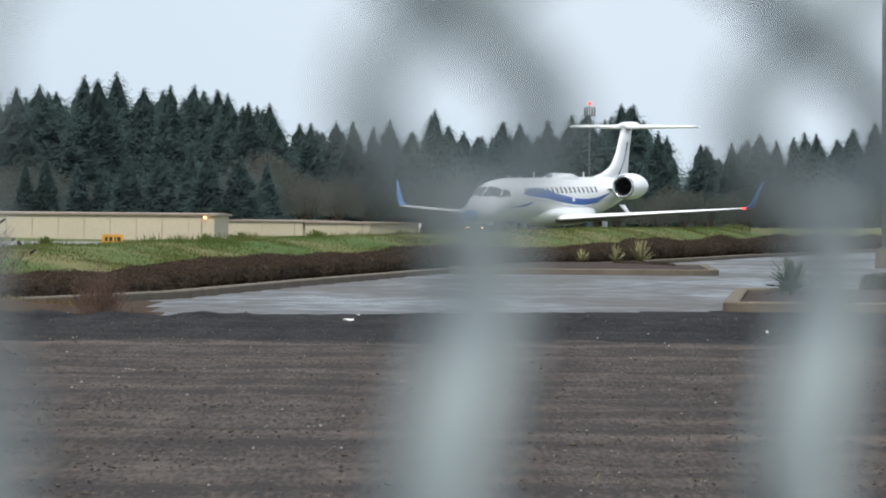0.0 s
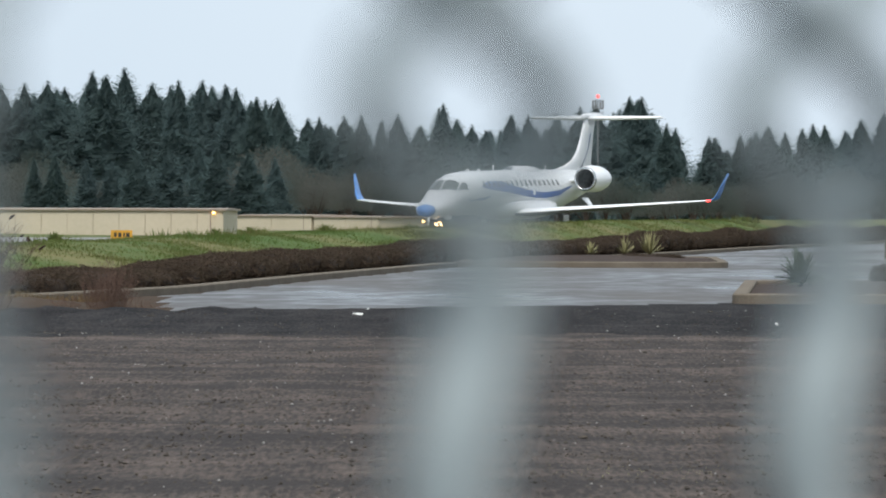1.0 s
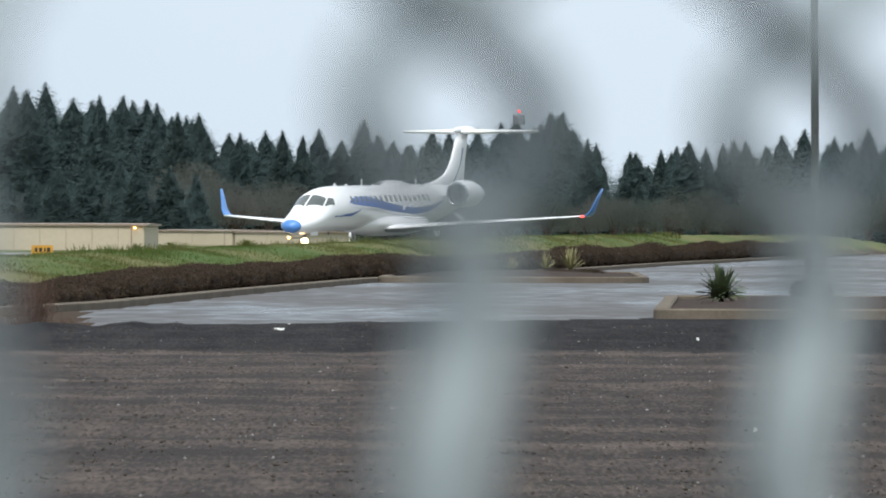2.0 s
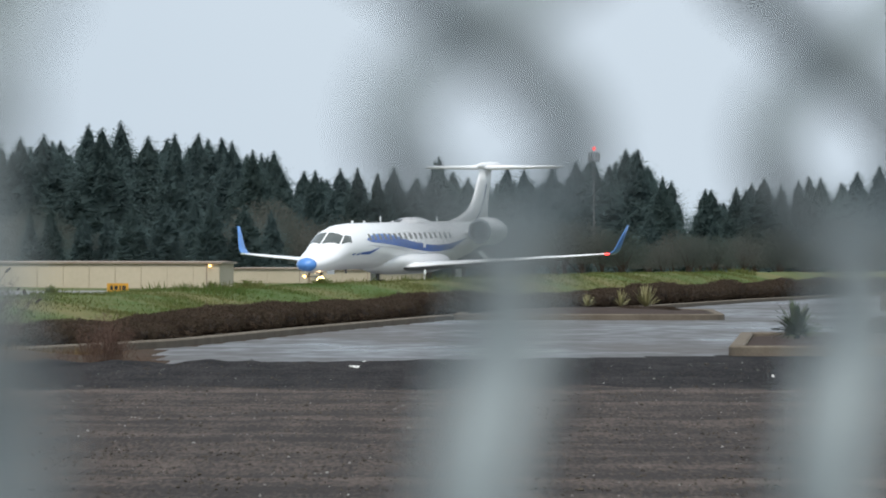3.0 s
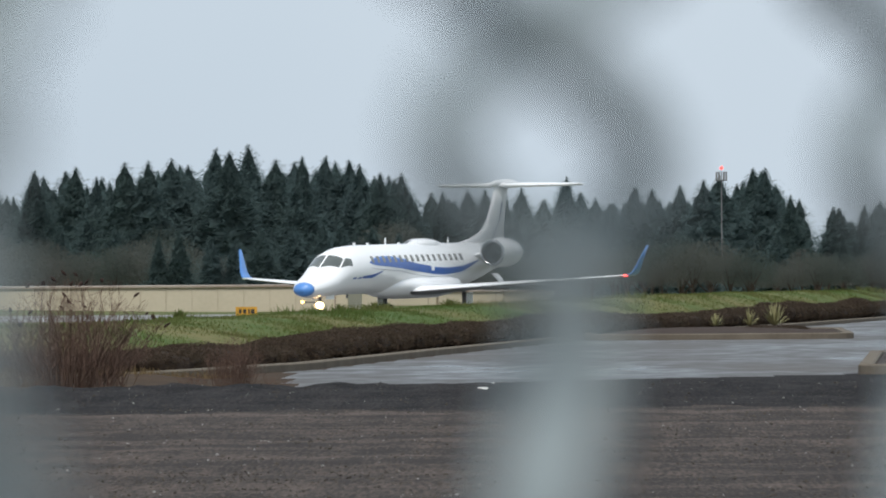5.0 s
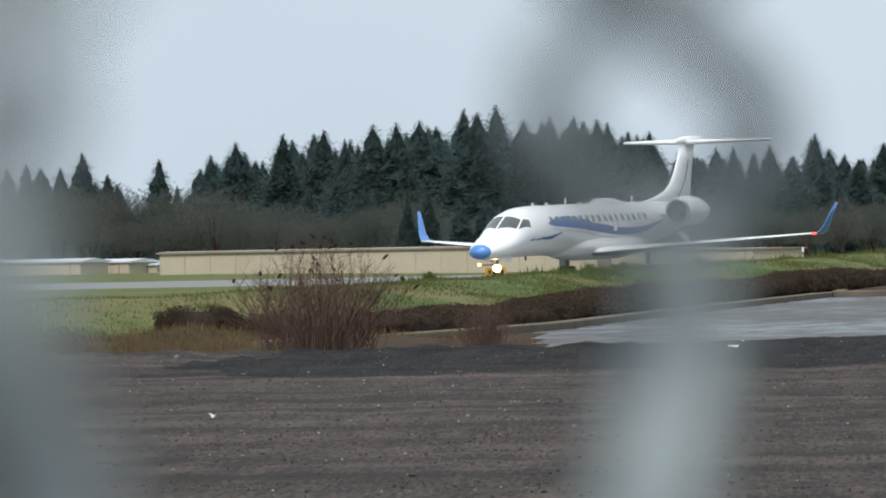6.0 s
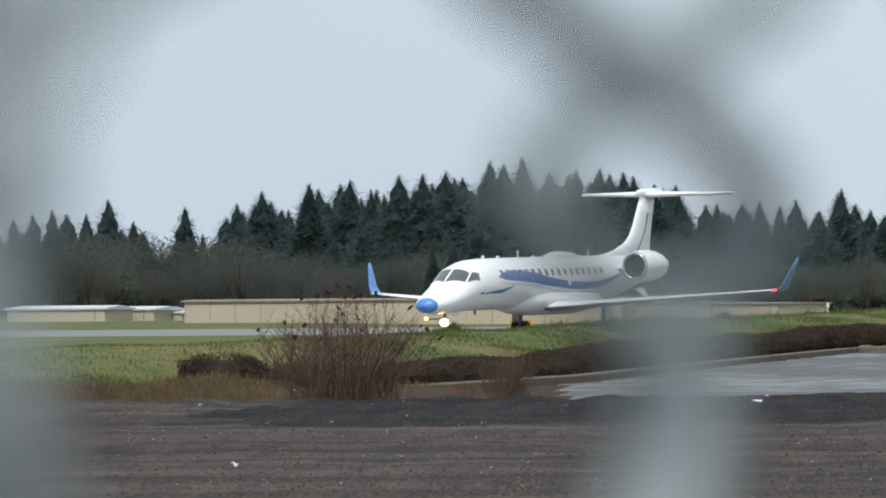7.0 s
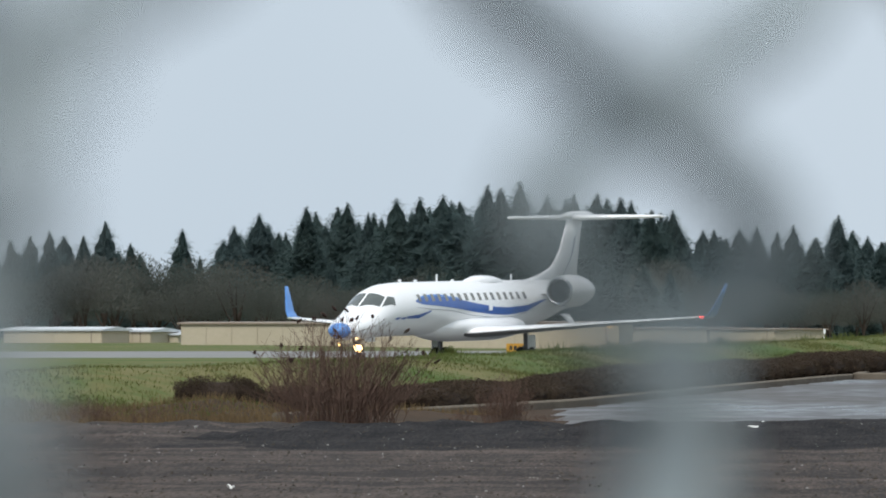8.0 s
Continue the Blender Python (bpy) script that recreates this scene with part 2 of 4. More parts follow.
def hedge_x(y):
    pts = HEDGE_LINE
    for (x0, y0), (x1, y1) in zip(pts, pts[1:]):
        if y <= y1:
            return x0 + (x1 - x0) * (y - y0) / (y1 - y0)
    return pts[-1][0] + (y - pts[-1][1]) * 0.17


def land(x, y):
    """Height of the ground: flat lot, grass bank behind the hedge, taxiway, lower land far off."""
    s = (hedge_x(y) - x) * 0.985
    s -= 5.0 * (1 - smoothstep(112, 132, y)) * smoothstep(100, 106, y)
    taxi = max(0.0, min(0.45, (y - 234) * 0.0067)) * smoothstep(-26, -4, x) * (1 - smoothstep(420, 640, y))
    far = -1.0 * smoothstep(420, 640, y) * (1 - 0.5 * smoothstep(38, 80, -x))
    crest = float(np.interp(y, [95, 116, 140, 160, 190, 240, 300], [0.5, 0.8, 0.92, 0.95, 1.04, 1.34, 1.42]))
    bank = 0.0
    if y > 95:
        k = smoothstep(95, 112, y)
        if s < 7:
            bank = crest * smoothstep(0.2, 6.5, s) * k
        else:
            bank = (taxi + (crest - taxi) * (1 - smoothstep(7, 13.5, s))) * k
        if s > 13.5:
            bank = taxi
    bank *= 1 - smoothstep(430, 560, y)
    rough = 0.0
    if s > 1 and y > 100:
        rough = 0.10 * noise.noise((x * 0.35, y * 0.12, 3)) * smoothstep(1, 4, s) * (1 - smoothstep(11, 14, s))
    if y < 104 and x > -60:
        rough = 0.035 * noise.noise((x * 0.9, y * 0.35, 1)) + 0.02 * noise.noise((x * 3.1, y * 1.3, 5))
        ridge = smoothstep(80, 88, y) * (1 - smoothstep(92, 101, y))
        rough += ridge * (0.11 + 0.10 * noise.noise((x * 1.6, y * 0.2, 9)) + 0.07 * noise.noise((x * 4.5, y * 0.4, 2)))
    # two low soil heaps by the end of the hedge
    heap = 0.34 * math.exp(-((x + 12.3) / 1.5) ** 2 - ((y - 107) / 2.2) ** 2) + 0.16 * math.exp(-((x + 8.6) / 1.6) ** 2 - ((y - 104) / 2.2) ** 2)
    heap *= 1 + 0.5 * noise.noise((x * 1.3, y * 0.8, 12)) if heap > 0.02 else 1
    return bank + far + rough + heap


def zone(x, y):
    s = hedge_x(y) - x
    edge = 99 + (x + 4.9) * 0.95 if x < 7 else 110.3
    edge = max(92.0, min(110, edge)) + 1.2 * noise.noise((x * 0.8, 2, 2))
    if y < edge and not (y > 94.5 and s > -1.4):
        w = 79 + 3 * noise.noise((x * 0.25, 7, 1))
        return 1 if y > w and x > -9.5 + noise.noise((x, y * 0.3, 0)) * 2 else 0
    if s < -0.3 and y >= 94:
        return 5 if x < -5.0 - (y - 98) * 0.05 + 0.2 * noise.noise((x, y, 3)) else 2
    if s < 2.2 or y < 109 + 2 * noise.noise((x * 0.5, 4, 4)):
        return 5
    if 318 < y < 402 and x < -4:
        return 4
    if s > 14.5 and abs((x - 1.5) * 0.935 - (y - 293) * 0.355) < 6.5 and 60 < y < 402:
        return 4
    return 3


def build_ground():
    xs = [-2600, -1200, -600, -300, -180] + [-120 + 6 * i for i in range(11)] + [-58 + 2.0 * i for i in range(16)] + [-26 + 0.35 * i for i in range(150)] + [27 + 1.5 * i for i in range(30)] + [75, 100, 150, 250, 500, 1000, 2600]
    ys = [-300, -60, -10, 0, 6, 12, 18, 22] + [25 + 0.35 * i for i in range(232)] + [106.5 + 1.5 * i for i in range(70)] + [212 + 3.5 * i for i in range(62)] + [432, 450, 475, 500, 540, 580, 620, 660, 720, 800, 1000, 1300, 1800, 2600, 4500]
    verts = [(x, y, land(x, y)) for y in ys for x in xs]
    nx = len(xs)
    faces, idx = [], []
    for j in range(len(ys) - 1):
        for i in range(nx - 1):
            faces.append((j * nx + i, j * nx + i + 1, (j + 1) * nx + i + 1, (j + 1) * nx + i))
            idx.append(zone((xs[i] + xs[i + 1]) / 2, (ys[j] + ys[j + 1]) / 2))
    g = M_GROUND
    ob = mesh_object("ground", verts, faces, [g["gravel"], g["dark"], g["lot"], g["grass"], g["taxi"], g["soil"]], smooth=True, index=idx)
    return tagged(ob, "gravel yard, wet asphalt lot and rough grass", "ground", kind="structure")


build_ground()


# ---- the business jet ----
NOSE_X = [0.0, 0.12, 0.35, 0.8, 1.4, 2.0, 2.5, 3.2, 4.1, 5.4, 9.0, 16.0, 18.0, 20.0, 22.5, 24.6, 25.3]
TOP_Z = [1.61, 1.80, 1.93, 2.11, 2.31, 2.55, 2.86, 3.27, 3.47, 3.54, 3.56, 3.58, 3.58, 3.57, 3.50, 3.34, 3.18]
LOW_Z = [1.50, 1.33, 1.24, 1.18, 1.18, 1.20, 1.22, 1.25, 1.28, 1.29, 1.29, 1.30, 1.48, 1.82, 2.35, 2.85, 3.05]
HALF_W = [0.08, 0.36, 0.56, 0.73, 0.86, 0.95, 1.01, 1.07, 1.12, 1.14, 1.14, 1.14, 1.10, 0.97, 0.68, 0.30, 0.06]


def hull(x, deg, out=0.0):
    """A point of the fuselage's skin, x metres behind the nose, deg degrees from the top towards the left side."""
    t, b, w = (float(np.interp(x, NOSE_X, k)) for k in (TOP_Z, LOW_Z, HALF_W))
    a = radians(deg)
    return (-x, (w + out) * math.sin(a), (t + b) / 2 + ((t - b) / 2 + out) * math.cos(a))


def hull_deg(x, z):
    t, b = float(np.interp(x, NOSE_X, TOP_Z)), float(np.interp(x, NOSE_X, LOW_Z))
    return math.degrees(math.acos(max(-1, min(1, (z - (t + b) / 2) / ((t - b) / 2)))))


def hull_patch(name, corners, mat, parent, side, nu=6, nv=4, out=0.012, label=""):
    """A thin raised patch on the skin between four (x, degrees) corners."""
    verts, faces = [], []
    c = corners
    for o in (out, -0.02):
        for j in range(nv + 1):
            for i in range(nu + 1):
                u, v = i / nu, j / nv
                x = (c[0][0] * (1 - u) + c[1][0] * u) * (1 - v) + (c[3][0] * (1 - u) + c[2][0] * u) * v
                d = (c[0][1] * (1 - u) + c[1][1] * u) * (1 - v) + (c[3][1] * (1 - u) + c[2][1] * u) * v
                verts.append(hull(x, d * side, o))
    n = (nu + 1) * (nv + 1)
    for j in range(nv):
        for i in range(nu):
            a = j * (nu + 1) + i
            q = (a, a + 1, a + nu + 2, a + nu + 1)
            faces += [q if side > 0 else q[::-1]]
    rim = [i for i in range(nu + 1)] + [(j + 1) * (nu + 1) - 1 for j in range(1, nv + 1)] + [nv * (nu + 1) + i for i in range(nu - 1, -1, -1)] + [j * (nu + 1) for j in range(nv - 1, 0, -1)]
    for a, b in zip(rim, rim[1:] + rim[:1]):
        faces.append((a, b, b + n, a + n))
    return mesh_object(name, verts, faces, mat, parent, label)


def hull_band(name, xs, tops, lows, mat, parent, side, label=""):
    verts, faces = [], []
    n = 40
    for i in range(n + 1):
        x = xs[0] + (xs[-1] - xs[0]) * i / n
        t, b = float(np.interp(x, xs, tops)), float(np.interp(x, xs, lows))
        for j in range(4):
            verts.append(hull(x, side * hull_deg(x, t + (b - t) * j / 3), 0.007))
    for i in range(n):
        for j in range(3):
            a = i * 4 + j
            faces.append((a, a + 1, a + 5, a + 4))
    return mesh_object(name, verts, faces, mat, parent, label, smooth=True)


def lofted(name, rings, mat, parent, label="", caps=True, low=None):
    n = len(rings[0])
    verts = [p for r in rings for p in r]
    faces = []
    for i in range(len(rings) - 1):
        for k in range(n):
            a, b = i * n + k, i * n + (k + 1) % n
            faces.append((a, b, b + n, a + n))
    if caps:
        faces += [tuple(range(n))[::-1], tuple(range((len(rings) - 1) * n, len(rings) * n))]
    index = None
    if low:
        # the lower half of each ring takes the second material
        index = [1 if k >= n // 2 else 0 for i in range(len(rings) - 1) for k in range(n)] + [0] * (2 if caps else 0)
        mat = [mat, low]
    return mesh_object(name, verts, faces, mat, parent, label, True, index)


def foil_ring(le, chord, thick, up=(0, 0, 1), n=9):
    """Aerofoil section: leading edge point, chord towards the tail, thickness along up."""
    top, low = [], []
    for i in range(n):
        u = (1 - math.cos(math.pi * i / (n - 1))) / 2
        h = thick * (1.48 * math.sqrt(u) - 0.63 * u - 1.76 * u * u + 1.42 * u ** 3 - 0.51 * u ** 4) * 1.7
        top.append(tuple(Vector(le) + Vector((-chord * u, 0, 0)) + Vector(up) * h))
        low.append(tuple(Vector(le) + Vector((-chord * u, 0, 0)) - Vector(up) * h * 0.75))
    return top + low[-2:0:-1]


def ring_x(x, y, z, r, n=28, rz=None):
    rz = r if rz is None else rz
    return [(x, y + r * math.sin(2 * math.pi * k / n), z + rz * math.cos(2 * math.pi * k / n)) for k in range(n)]


def wheel(name, parent, x, y, z, r, w):
    bm = bmesh.new()
    prof = [(-0.5, 0.62), (-0.5, 0.86), (-0.36, 0.98), (0, 1.0), (0.36, 0.98), (0.5, 0.86), (0.5, 0.62)]
    n = 24
    rows = [[bm.verts.new((r * q * math.sin(2 * math.pi * k / n), w * p, r * q * math.cos(2 * math.pi * k / n))) for k in range(n)] for p, q in prof]
    for a, b in zip(rows, rows[1:]):
        for k in range(n):
            bm.faces.new((a[k], a[(k + 1) % n], b[(k + 1) % n], b[k]))
    tyre = part(name, bm, M_RUBBER, parent, "black rubber tyre", True)
    tyre.location = (x, y, z)
    bm = bmesh.new()
    bmesh.ops.create_cone(bm, cap_ends=True, segments=20, radius1=r * 0.62, radius2=r * 0.62, depth=w * 0.8, matrix=Matrix.Rotation(radians(90), 4, "X"))
    for k in range(5):
        a = 2 * math.pi * k / 5
        box(bm, math.sin(a) * r * 0.36, 0, math.cos(a) * r * 0.36, 0.06, w * 0.92, 0.06)
    part("rim", bm, M_GEAR, tyre)
    return tyre


WHEELS = []


def build_jet():
    jet = tagged(new("business_jet"), "white twin-engined business jet with blue stripes taxiing", "airplane")
    n = 32
    xs = sorted(set([0.22, 0.28, 0.34, 0.40, 0.5] + [0.62 + 0.2 * i for i in range(30)] + [6.5 + 0.8 * i for i in range(12)] + [16 + 0.5 * i for i in range(19)] + [25.3]))
    lofted("fuselage", [[hull(x, 360 * k / n) for k in range(n)] for x in xs], M_WHITE, jet)
    lofted("nose_cone", [[hull(x, 360 * k / n, 0.004) for k in range(n)] for x in (0.0, 0.02, 0.05, 0.09, 0.13, 0.18, 0.24, 0.31)], M_LIGHTBLUE, jet, "light blue radome")
    for s in (1, -1):
        hull_patch("windshield", [(2.02, 2.5), (2.46, 50), (3.06, 43), (2.90, 2.5)], M_GLASS, jet, s, label="dark cockpit glass")
        hull_patch("cockpit_window", [(2.56, 55), (3.42, 73), (3.58, 54), (3.18, 45.5)], M_GLASS, jet, s, label="dark cockpit glass")
        hull_band("stripe", [5.2, 5.7, 7.2, 8.7, 10.7, 12.7, 14.2, 16.0, 18.2], [2.76, 2.90, 2.94, 2.88, 2.64, 2.46, 2.41, 2.48, 2.76], [2.74, 2.62, 2.54, 2.44, 2.26, 2.12, 2.08, 2.20, 2.72], M_BLUE, jet, s, "blue painted sweep")
        hull_band("pinstripe", [5.3, 6.7, 8.6, 10.6, 13.0, 15.0, 17.4], [2.50, 2.42, 2.34, 2.12, 1.99, 2.02, 2.4], [2.48, 2.39, 2.31, 2.09, 1.96, 1.99, 2.38], M_PIN, jet, s, "thin grey pinstripe")
        # pale blue band stands in for light reflected along the stripe's upper front
        hull_band("stripe_highlight", [5.6, 6.3, 7.6, 9.6], [2.90, 3.00, 3.03, 2.84], [2.87, 2.92, 2.945, 2.80], M_LIGHTBLUE, jet, s, "painted light blue highlight along the sweep's upper edge")
        hull_band("flourish", [4.4, 5.5, 6.6], [2.12, 2.19, 2.36], [2.03, 2.03, 2.31], M_BLUE, jet, s)
        for x in (3.35, 3.9):
            hull_band("dash", [x, x + 0.22, x + 0.45], [2.03, 2.09, 2.09], [2.01, 2.00, 2.05], M_BLUE, jet, s)
        for k in range(17):
            x = 5.5 + 0.65 * k
            hull_patch("cabin_window", [(x, 74), (x + 0.27, 74), (x + 0.27, 57), (x, 57)], M_PORT, jet, s, 2, 3)
        hull_patch("emblem", [(12.25, 97), (12.6, 97), (12.6, 86), (12.25, 86)], M_WHITE, jet, s, 2, 2, label="small white painted emblem")
        hull_patch("inlet", [(9.72, 136), (10.0, 136), (10.0, 130), (9.72, 130)], M_DARK, jet, s, 2, 2)
        # wing
        rings = []
        for y, le, ch, z, th in ((0.9, 9.75, 5.3, 1.34, 0.30), (1.5, 10.2, 4.7, 1.36, 0.30), (3.2, 11.2, 3.4, 1.49, 0.22), (6.0, 12.7, 2.35, 1.68, 0.15), (9.0, 14.4, 1.5, 1.88, 0.09), (9.95, 14.95, 1.2, 1.95, 0.07)):
            rings.append(foil_ring((-le, y * s, z), ch, th))
        wing = lofted("wing", rings, M_WHITE, jet, low=M_UNDER)
        rings = []
        for y, le, ch, z, th, tl in ((9.93, 14.96, 1.15, 1.95, 0.07, 0.1), (10.12, 15.08, 1.0, 2.05, 0.06, 0.5), (10.26, 15.22, 0.80, 2.30, 0.05, 0.85), (10.44, 15.55, 0.55, 2.85, 0.04, 0.95), (10.62, 15.86, 0.30, 3.36, 0.02, 0.95)):
            rings.append(foil_ring((-le, y * s, z), ch, th, (0, -s * tl, math.sqrt(1 - tl * tl))))
        lofted("winglet", rings, M_LIGHTBLUE, wing, "light blue upturned winglet")
        bm = bmesh.new()
        bmesh.ops.create_icosphere(bm, subdivisions=2, radius=0.10)
        lamp = part("navigation_light", bm, M_RED if s > 0 else M_LENS, wing, "lit red lamp" if s > 0 else "")
        lamp.location, lamp.scale = (-14.94, 9.9 * s, 1.95), (1, 1.3, 0.6)
        for y in (2.4, 4.0, 5.4, 6.5):
            part("flap_fairing", box(bmesh.new(), -(14.2 + (y - 1.5) * 0.1), y * s, 1.36 + (y - 1.5) * 0.075, 1.5, 0.12, 0.2, 0.05), M_UNDER, wing)
        # engine
        ex, ey, ez = -17.22, 2.14 * s, 3.08
        prof = [(-0.08, 0.63), (-0.4, 0.69), (-1.0, 0.72), (-1.8, 0.69), (-2.45, 0.57), (-2.95, 0.42), (-2.97, 0.35)]
        engine = lofted("engine", [ring_x(ex + a, ey, ez, r) for a, r in prof], M_WHITE, jet, "white engine nacelle", caps=False)
        lofted("lip", [ring_x(ex + a, ey, ez, r) for a, r in ((-0.35, 0.485), (-0.1, 0.49), (0.0, 0.53), (0.02, 0.575), (-0.02, 0.612), (-0.09, 0.64))], M_STEEL, engine, "bare metal intake lip", caps=False)
        lofted("duct", [ring_x(ex + a, ey, ez, r) for a, r in ((-0.3, 0.483), (-0.8, 0.475), (-1.2, 0.47))], M_FAN, engine, caps=False)
        bm = bmesh.new()
        for k in range(20):
            a = 2 * math.pi * k / 20
            vs = [bm.verts.new((ex - 0.85 + dx, ey + r * math.sin(a + da), ez + r * math.cos(a + da))) for dx, r, da in ((0.05, 0.14, 0), (-0.05, 0.14, 0.25), (-0.08, 0.47, 0.22), (0.08, 0.47, 0.0))]
            bm.faces.new(vs)
        part("fan", bm, M_FAN, engine, "dark fan blades")
        lofted("spinner", [ring_x(ex - 0.55 - a, ey, ez, r, 16) for a, r in ((0, 0.01), (0.06, 0.07), (0.2, 0.13), (0.34, 0.16))], M_DARK, engine)
        lofted("firewall", [ring_x(ex - 0.95, ey, ez, r, 20) for r in (0.02, 0.48)], M_DARK, engine, caps=False)
        lofted("exhaust", [ring_x(ex + a, ey, ez, r) for a, r in ((-2.8, 0.35), (-2.97, 0.37), (-3.18, 0.30), (-2.7, 0.18))], M_GEAR, engine)
        lofted("pylon", [foil_ring((-17.8 - 0.08 * k, (0.72 + 0.3 * k) * s, 2.92 + 0.05 * k), 2.4 - 0.1 * k, 0.15) for k in range(4)], M_WHITE, engine)
        # tailplane
        rings = [foil_ring((-(22.95 + 0.40 * y), y * s, 6.33 + 0.008 * y), 1.95 - 0.27 * y, 0.19 - 0.025 * y) for y in (0.0, 1.0, 2.2, 3.3, 3.72)]
        lofted("tailplane", rings, M_WHITE, jet)
        lofted("strake", [foil_ring((-20.4 - 0.3 * k, (0.74 + 0.14 * k) * s, 2.05 - 0.26 * k), 1.0 - 0.2 * k, 0.03, (0, 0.8 * s, 0.6)) for k in range(3)], M_WHITE, jet)
    # fin, with a dorsal fillet
    rings = []
    for z, le, ch, th in ((3.45, 17.5, 6.3, 0.08), (3.62, 18.5, 5.32, 0.13), (3.8, 19.7, 4.14, 0.16), (4.1, 20.85, 3.02, 0.17), (4.4, 21.4, 2.52, 0.17), (4.9, 21.9, 2.14, 0.16), (5.5, 22.3, 1.92, 0.14), (6.3, 22.8, 1.66, 0.13)):
        rings.append(foil_ring((-le, 0, z), ch, th, (0, 1, 0)))
    fin = lofted("fin", rings, M_WHITE, jet)
    rings = []
    for z, le, ch in ((3.7, 22.0, 0.2), (4.15, 22.5, 0.24), (4.7, 23.0, 0.17), (5.5, 23.4, 0.07)):
        rings.append(foil_ring((-le, 0, z), ch, 0.165, (0, 1, 0)))
    lofted("fin_stripe", rings, M_NAVY, fin, "dark blue stripe")
    lofted("fairing", [ring_x(-x, 0, 6.40 + 0.02 * (x - 22), r, 16, rz) for x, r, rz in ((22.3, 0.02, 0.02), (22.55, 0.11, 0.13), (23.1, 0.18, 0.19), (24.2, 0.19, 0.21), (25.1, 0.14, 0.17), (25.6, 0.03, 0.05))], M_WHITE, fin)
    # belly fairing, satellite dome, antennas
    lofted("belly_fairing", [ring_x(-x, 0, 1.62, r, 28, rz) for x, r, rz in ((7.6, 0.3, 0.3), (8.3, 0.8, 0.46), (9.3, 1.16, 0.58), (10.5, 1.3, 0.64), (14.5, 1.3, 0.64), (15.8, 1.12, 0.54), (17.2, 0.6, 0.3), (17.8, 0.2, 0.1))], M_WHITE, jet)
    lofted("satellite_dome", [ring_x(-x, 0, 3.5, r, 24, rz) for x, r, rz in ((12.0, 0.05, 0.04), (12.5, 0.26, 0.15), (13.1, 0.42, 0.26), (13.9, 0.50, 0.31), (14.7, 0.44, 0.27), (15.5, 0.27, 0.15), (16.1, 0.05, 0.04))], M_WHITE, jet, "white humped dome")
    for x, h in ((9.46, 0.32), (16.9, 0.30), (5.9, 0.12), (7.4, 0.1), (11.0, 0.09)):
        bm = bmesh.new()
        box(bm, -x, 0, 3.55 + h / 2, 0.16 if h > 0.2 else 0.3, 0.03, h, 0.01)
        part("antenna", bm, M_WHITE, jet)
    bm = bmesh.new()
    box(bm, -4.6, 0.2, 1.22, 0.2, 0.03, 0.22, 0.01)
    part("antenna", bm, M_SEAM, jet)
    # nose gear with two lamps
    gear = part("nose_gear", box(box(bmesh.new(), -2.05, 0, 0.82, 0.13, 0.13, 1.0, 0.03), -2.05, 0, 0.28, 0.08, 0.34, 0.08, 0.02), M_GEAR, jet)
    bm = bmesh.new()
    box(bm, -2.02, -0.38, 0.98, 0.07, 0.8, 0.07, 0.015)
    box(bm, -1.86, -0.72, 0.99, 0.35, 0.06, 0.06, 0.015)
    part("lamp_bar", bm, M_GEAR, gear)
    for s in (1, -1):
        bm = bmesh.new()
        bmesh.ops.create_icosphere(bm, subdivisions=2, radius=0.19 if s > 0 else 0.08)
        lamp = part("landing_light", bm, M_LAMP if s > 0 else M_AMBER, gear, "lit warm landing light")
        lamp.location, lamp.scale = (-2.0, 0.0, 0.83) if s > 0 else (-1.7, -0.72, 1.0), (0.5, 1.15, 0.9)
        bm = bmesh.new()
        box(bm, -2.4, 0.34 * s, 1.2, 0.9, 0.04, 0.2, 0.01)
        part("gear_door", bm, M_WHITE, gear)
        WHEELS.append((wheel("nose_wheel", gear, -2.05, 0.17 * s, 0.29, 0.29, 0.16), (-2.05, 0.17 * s, 0.29), 0.29))
        leg = part("main_gear", box(box(bmesh.new(), -14.0, 2.05 * s, 0.80, 0.2, 0.18, 1.05, 0.04), -14.0, 2.05 * s, 0.31, 0.12, 0.7, 0.12, 0.03), M_GEAR, jet)
        bm = bmesh.new()
        box(bm, -14.05, 2.3 * s, 0.92, 0.75, 0.04, 0.6, 0.01)
        part("gear_door", bm, M_WHITE, leg)
        for o in (-0.24, 0.24):
            WHEELS.append((wheel("main_wheel", leg, -14.0, 2.05 * s + o, 0.30, 0.39, 0.24), (-14.0, 2.05 * s + o, 0.30), 0.39))
    return jet


JET = build_jet()
# seconds, nose position in plan
JET_ROWS = [(0.0, 1.26, 290.4), (1.0, -1.41, 283.6), (3.5, -8.26, 265.7), (5.5, -13.85, 250.7), (6.5, -16.70, 242.8), (7.5, -19.53, 234.6), (8.0, -20.94, 230.3)]


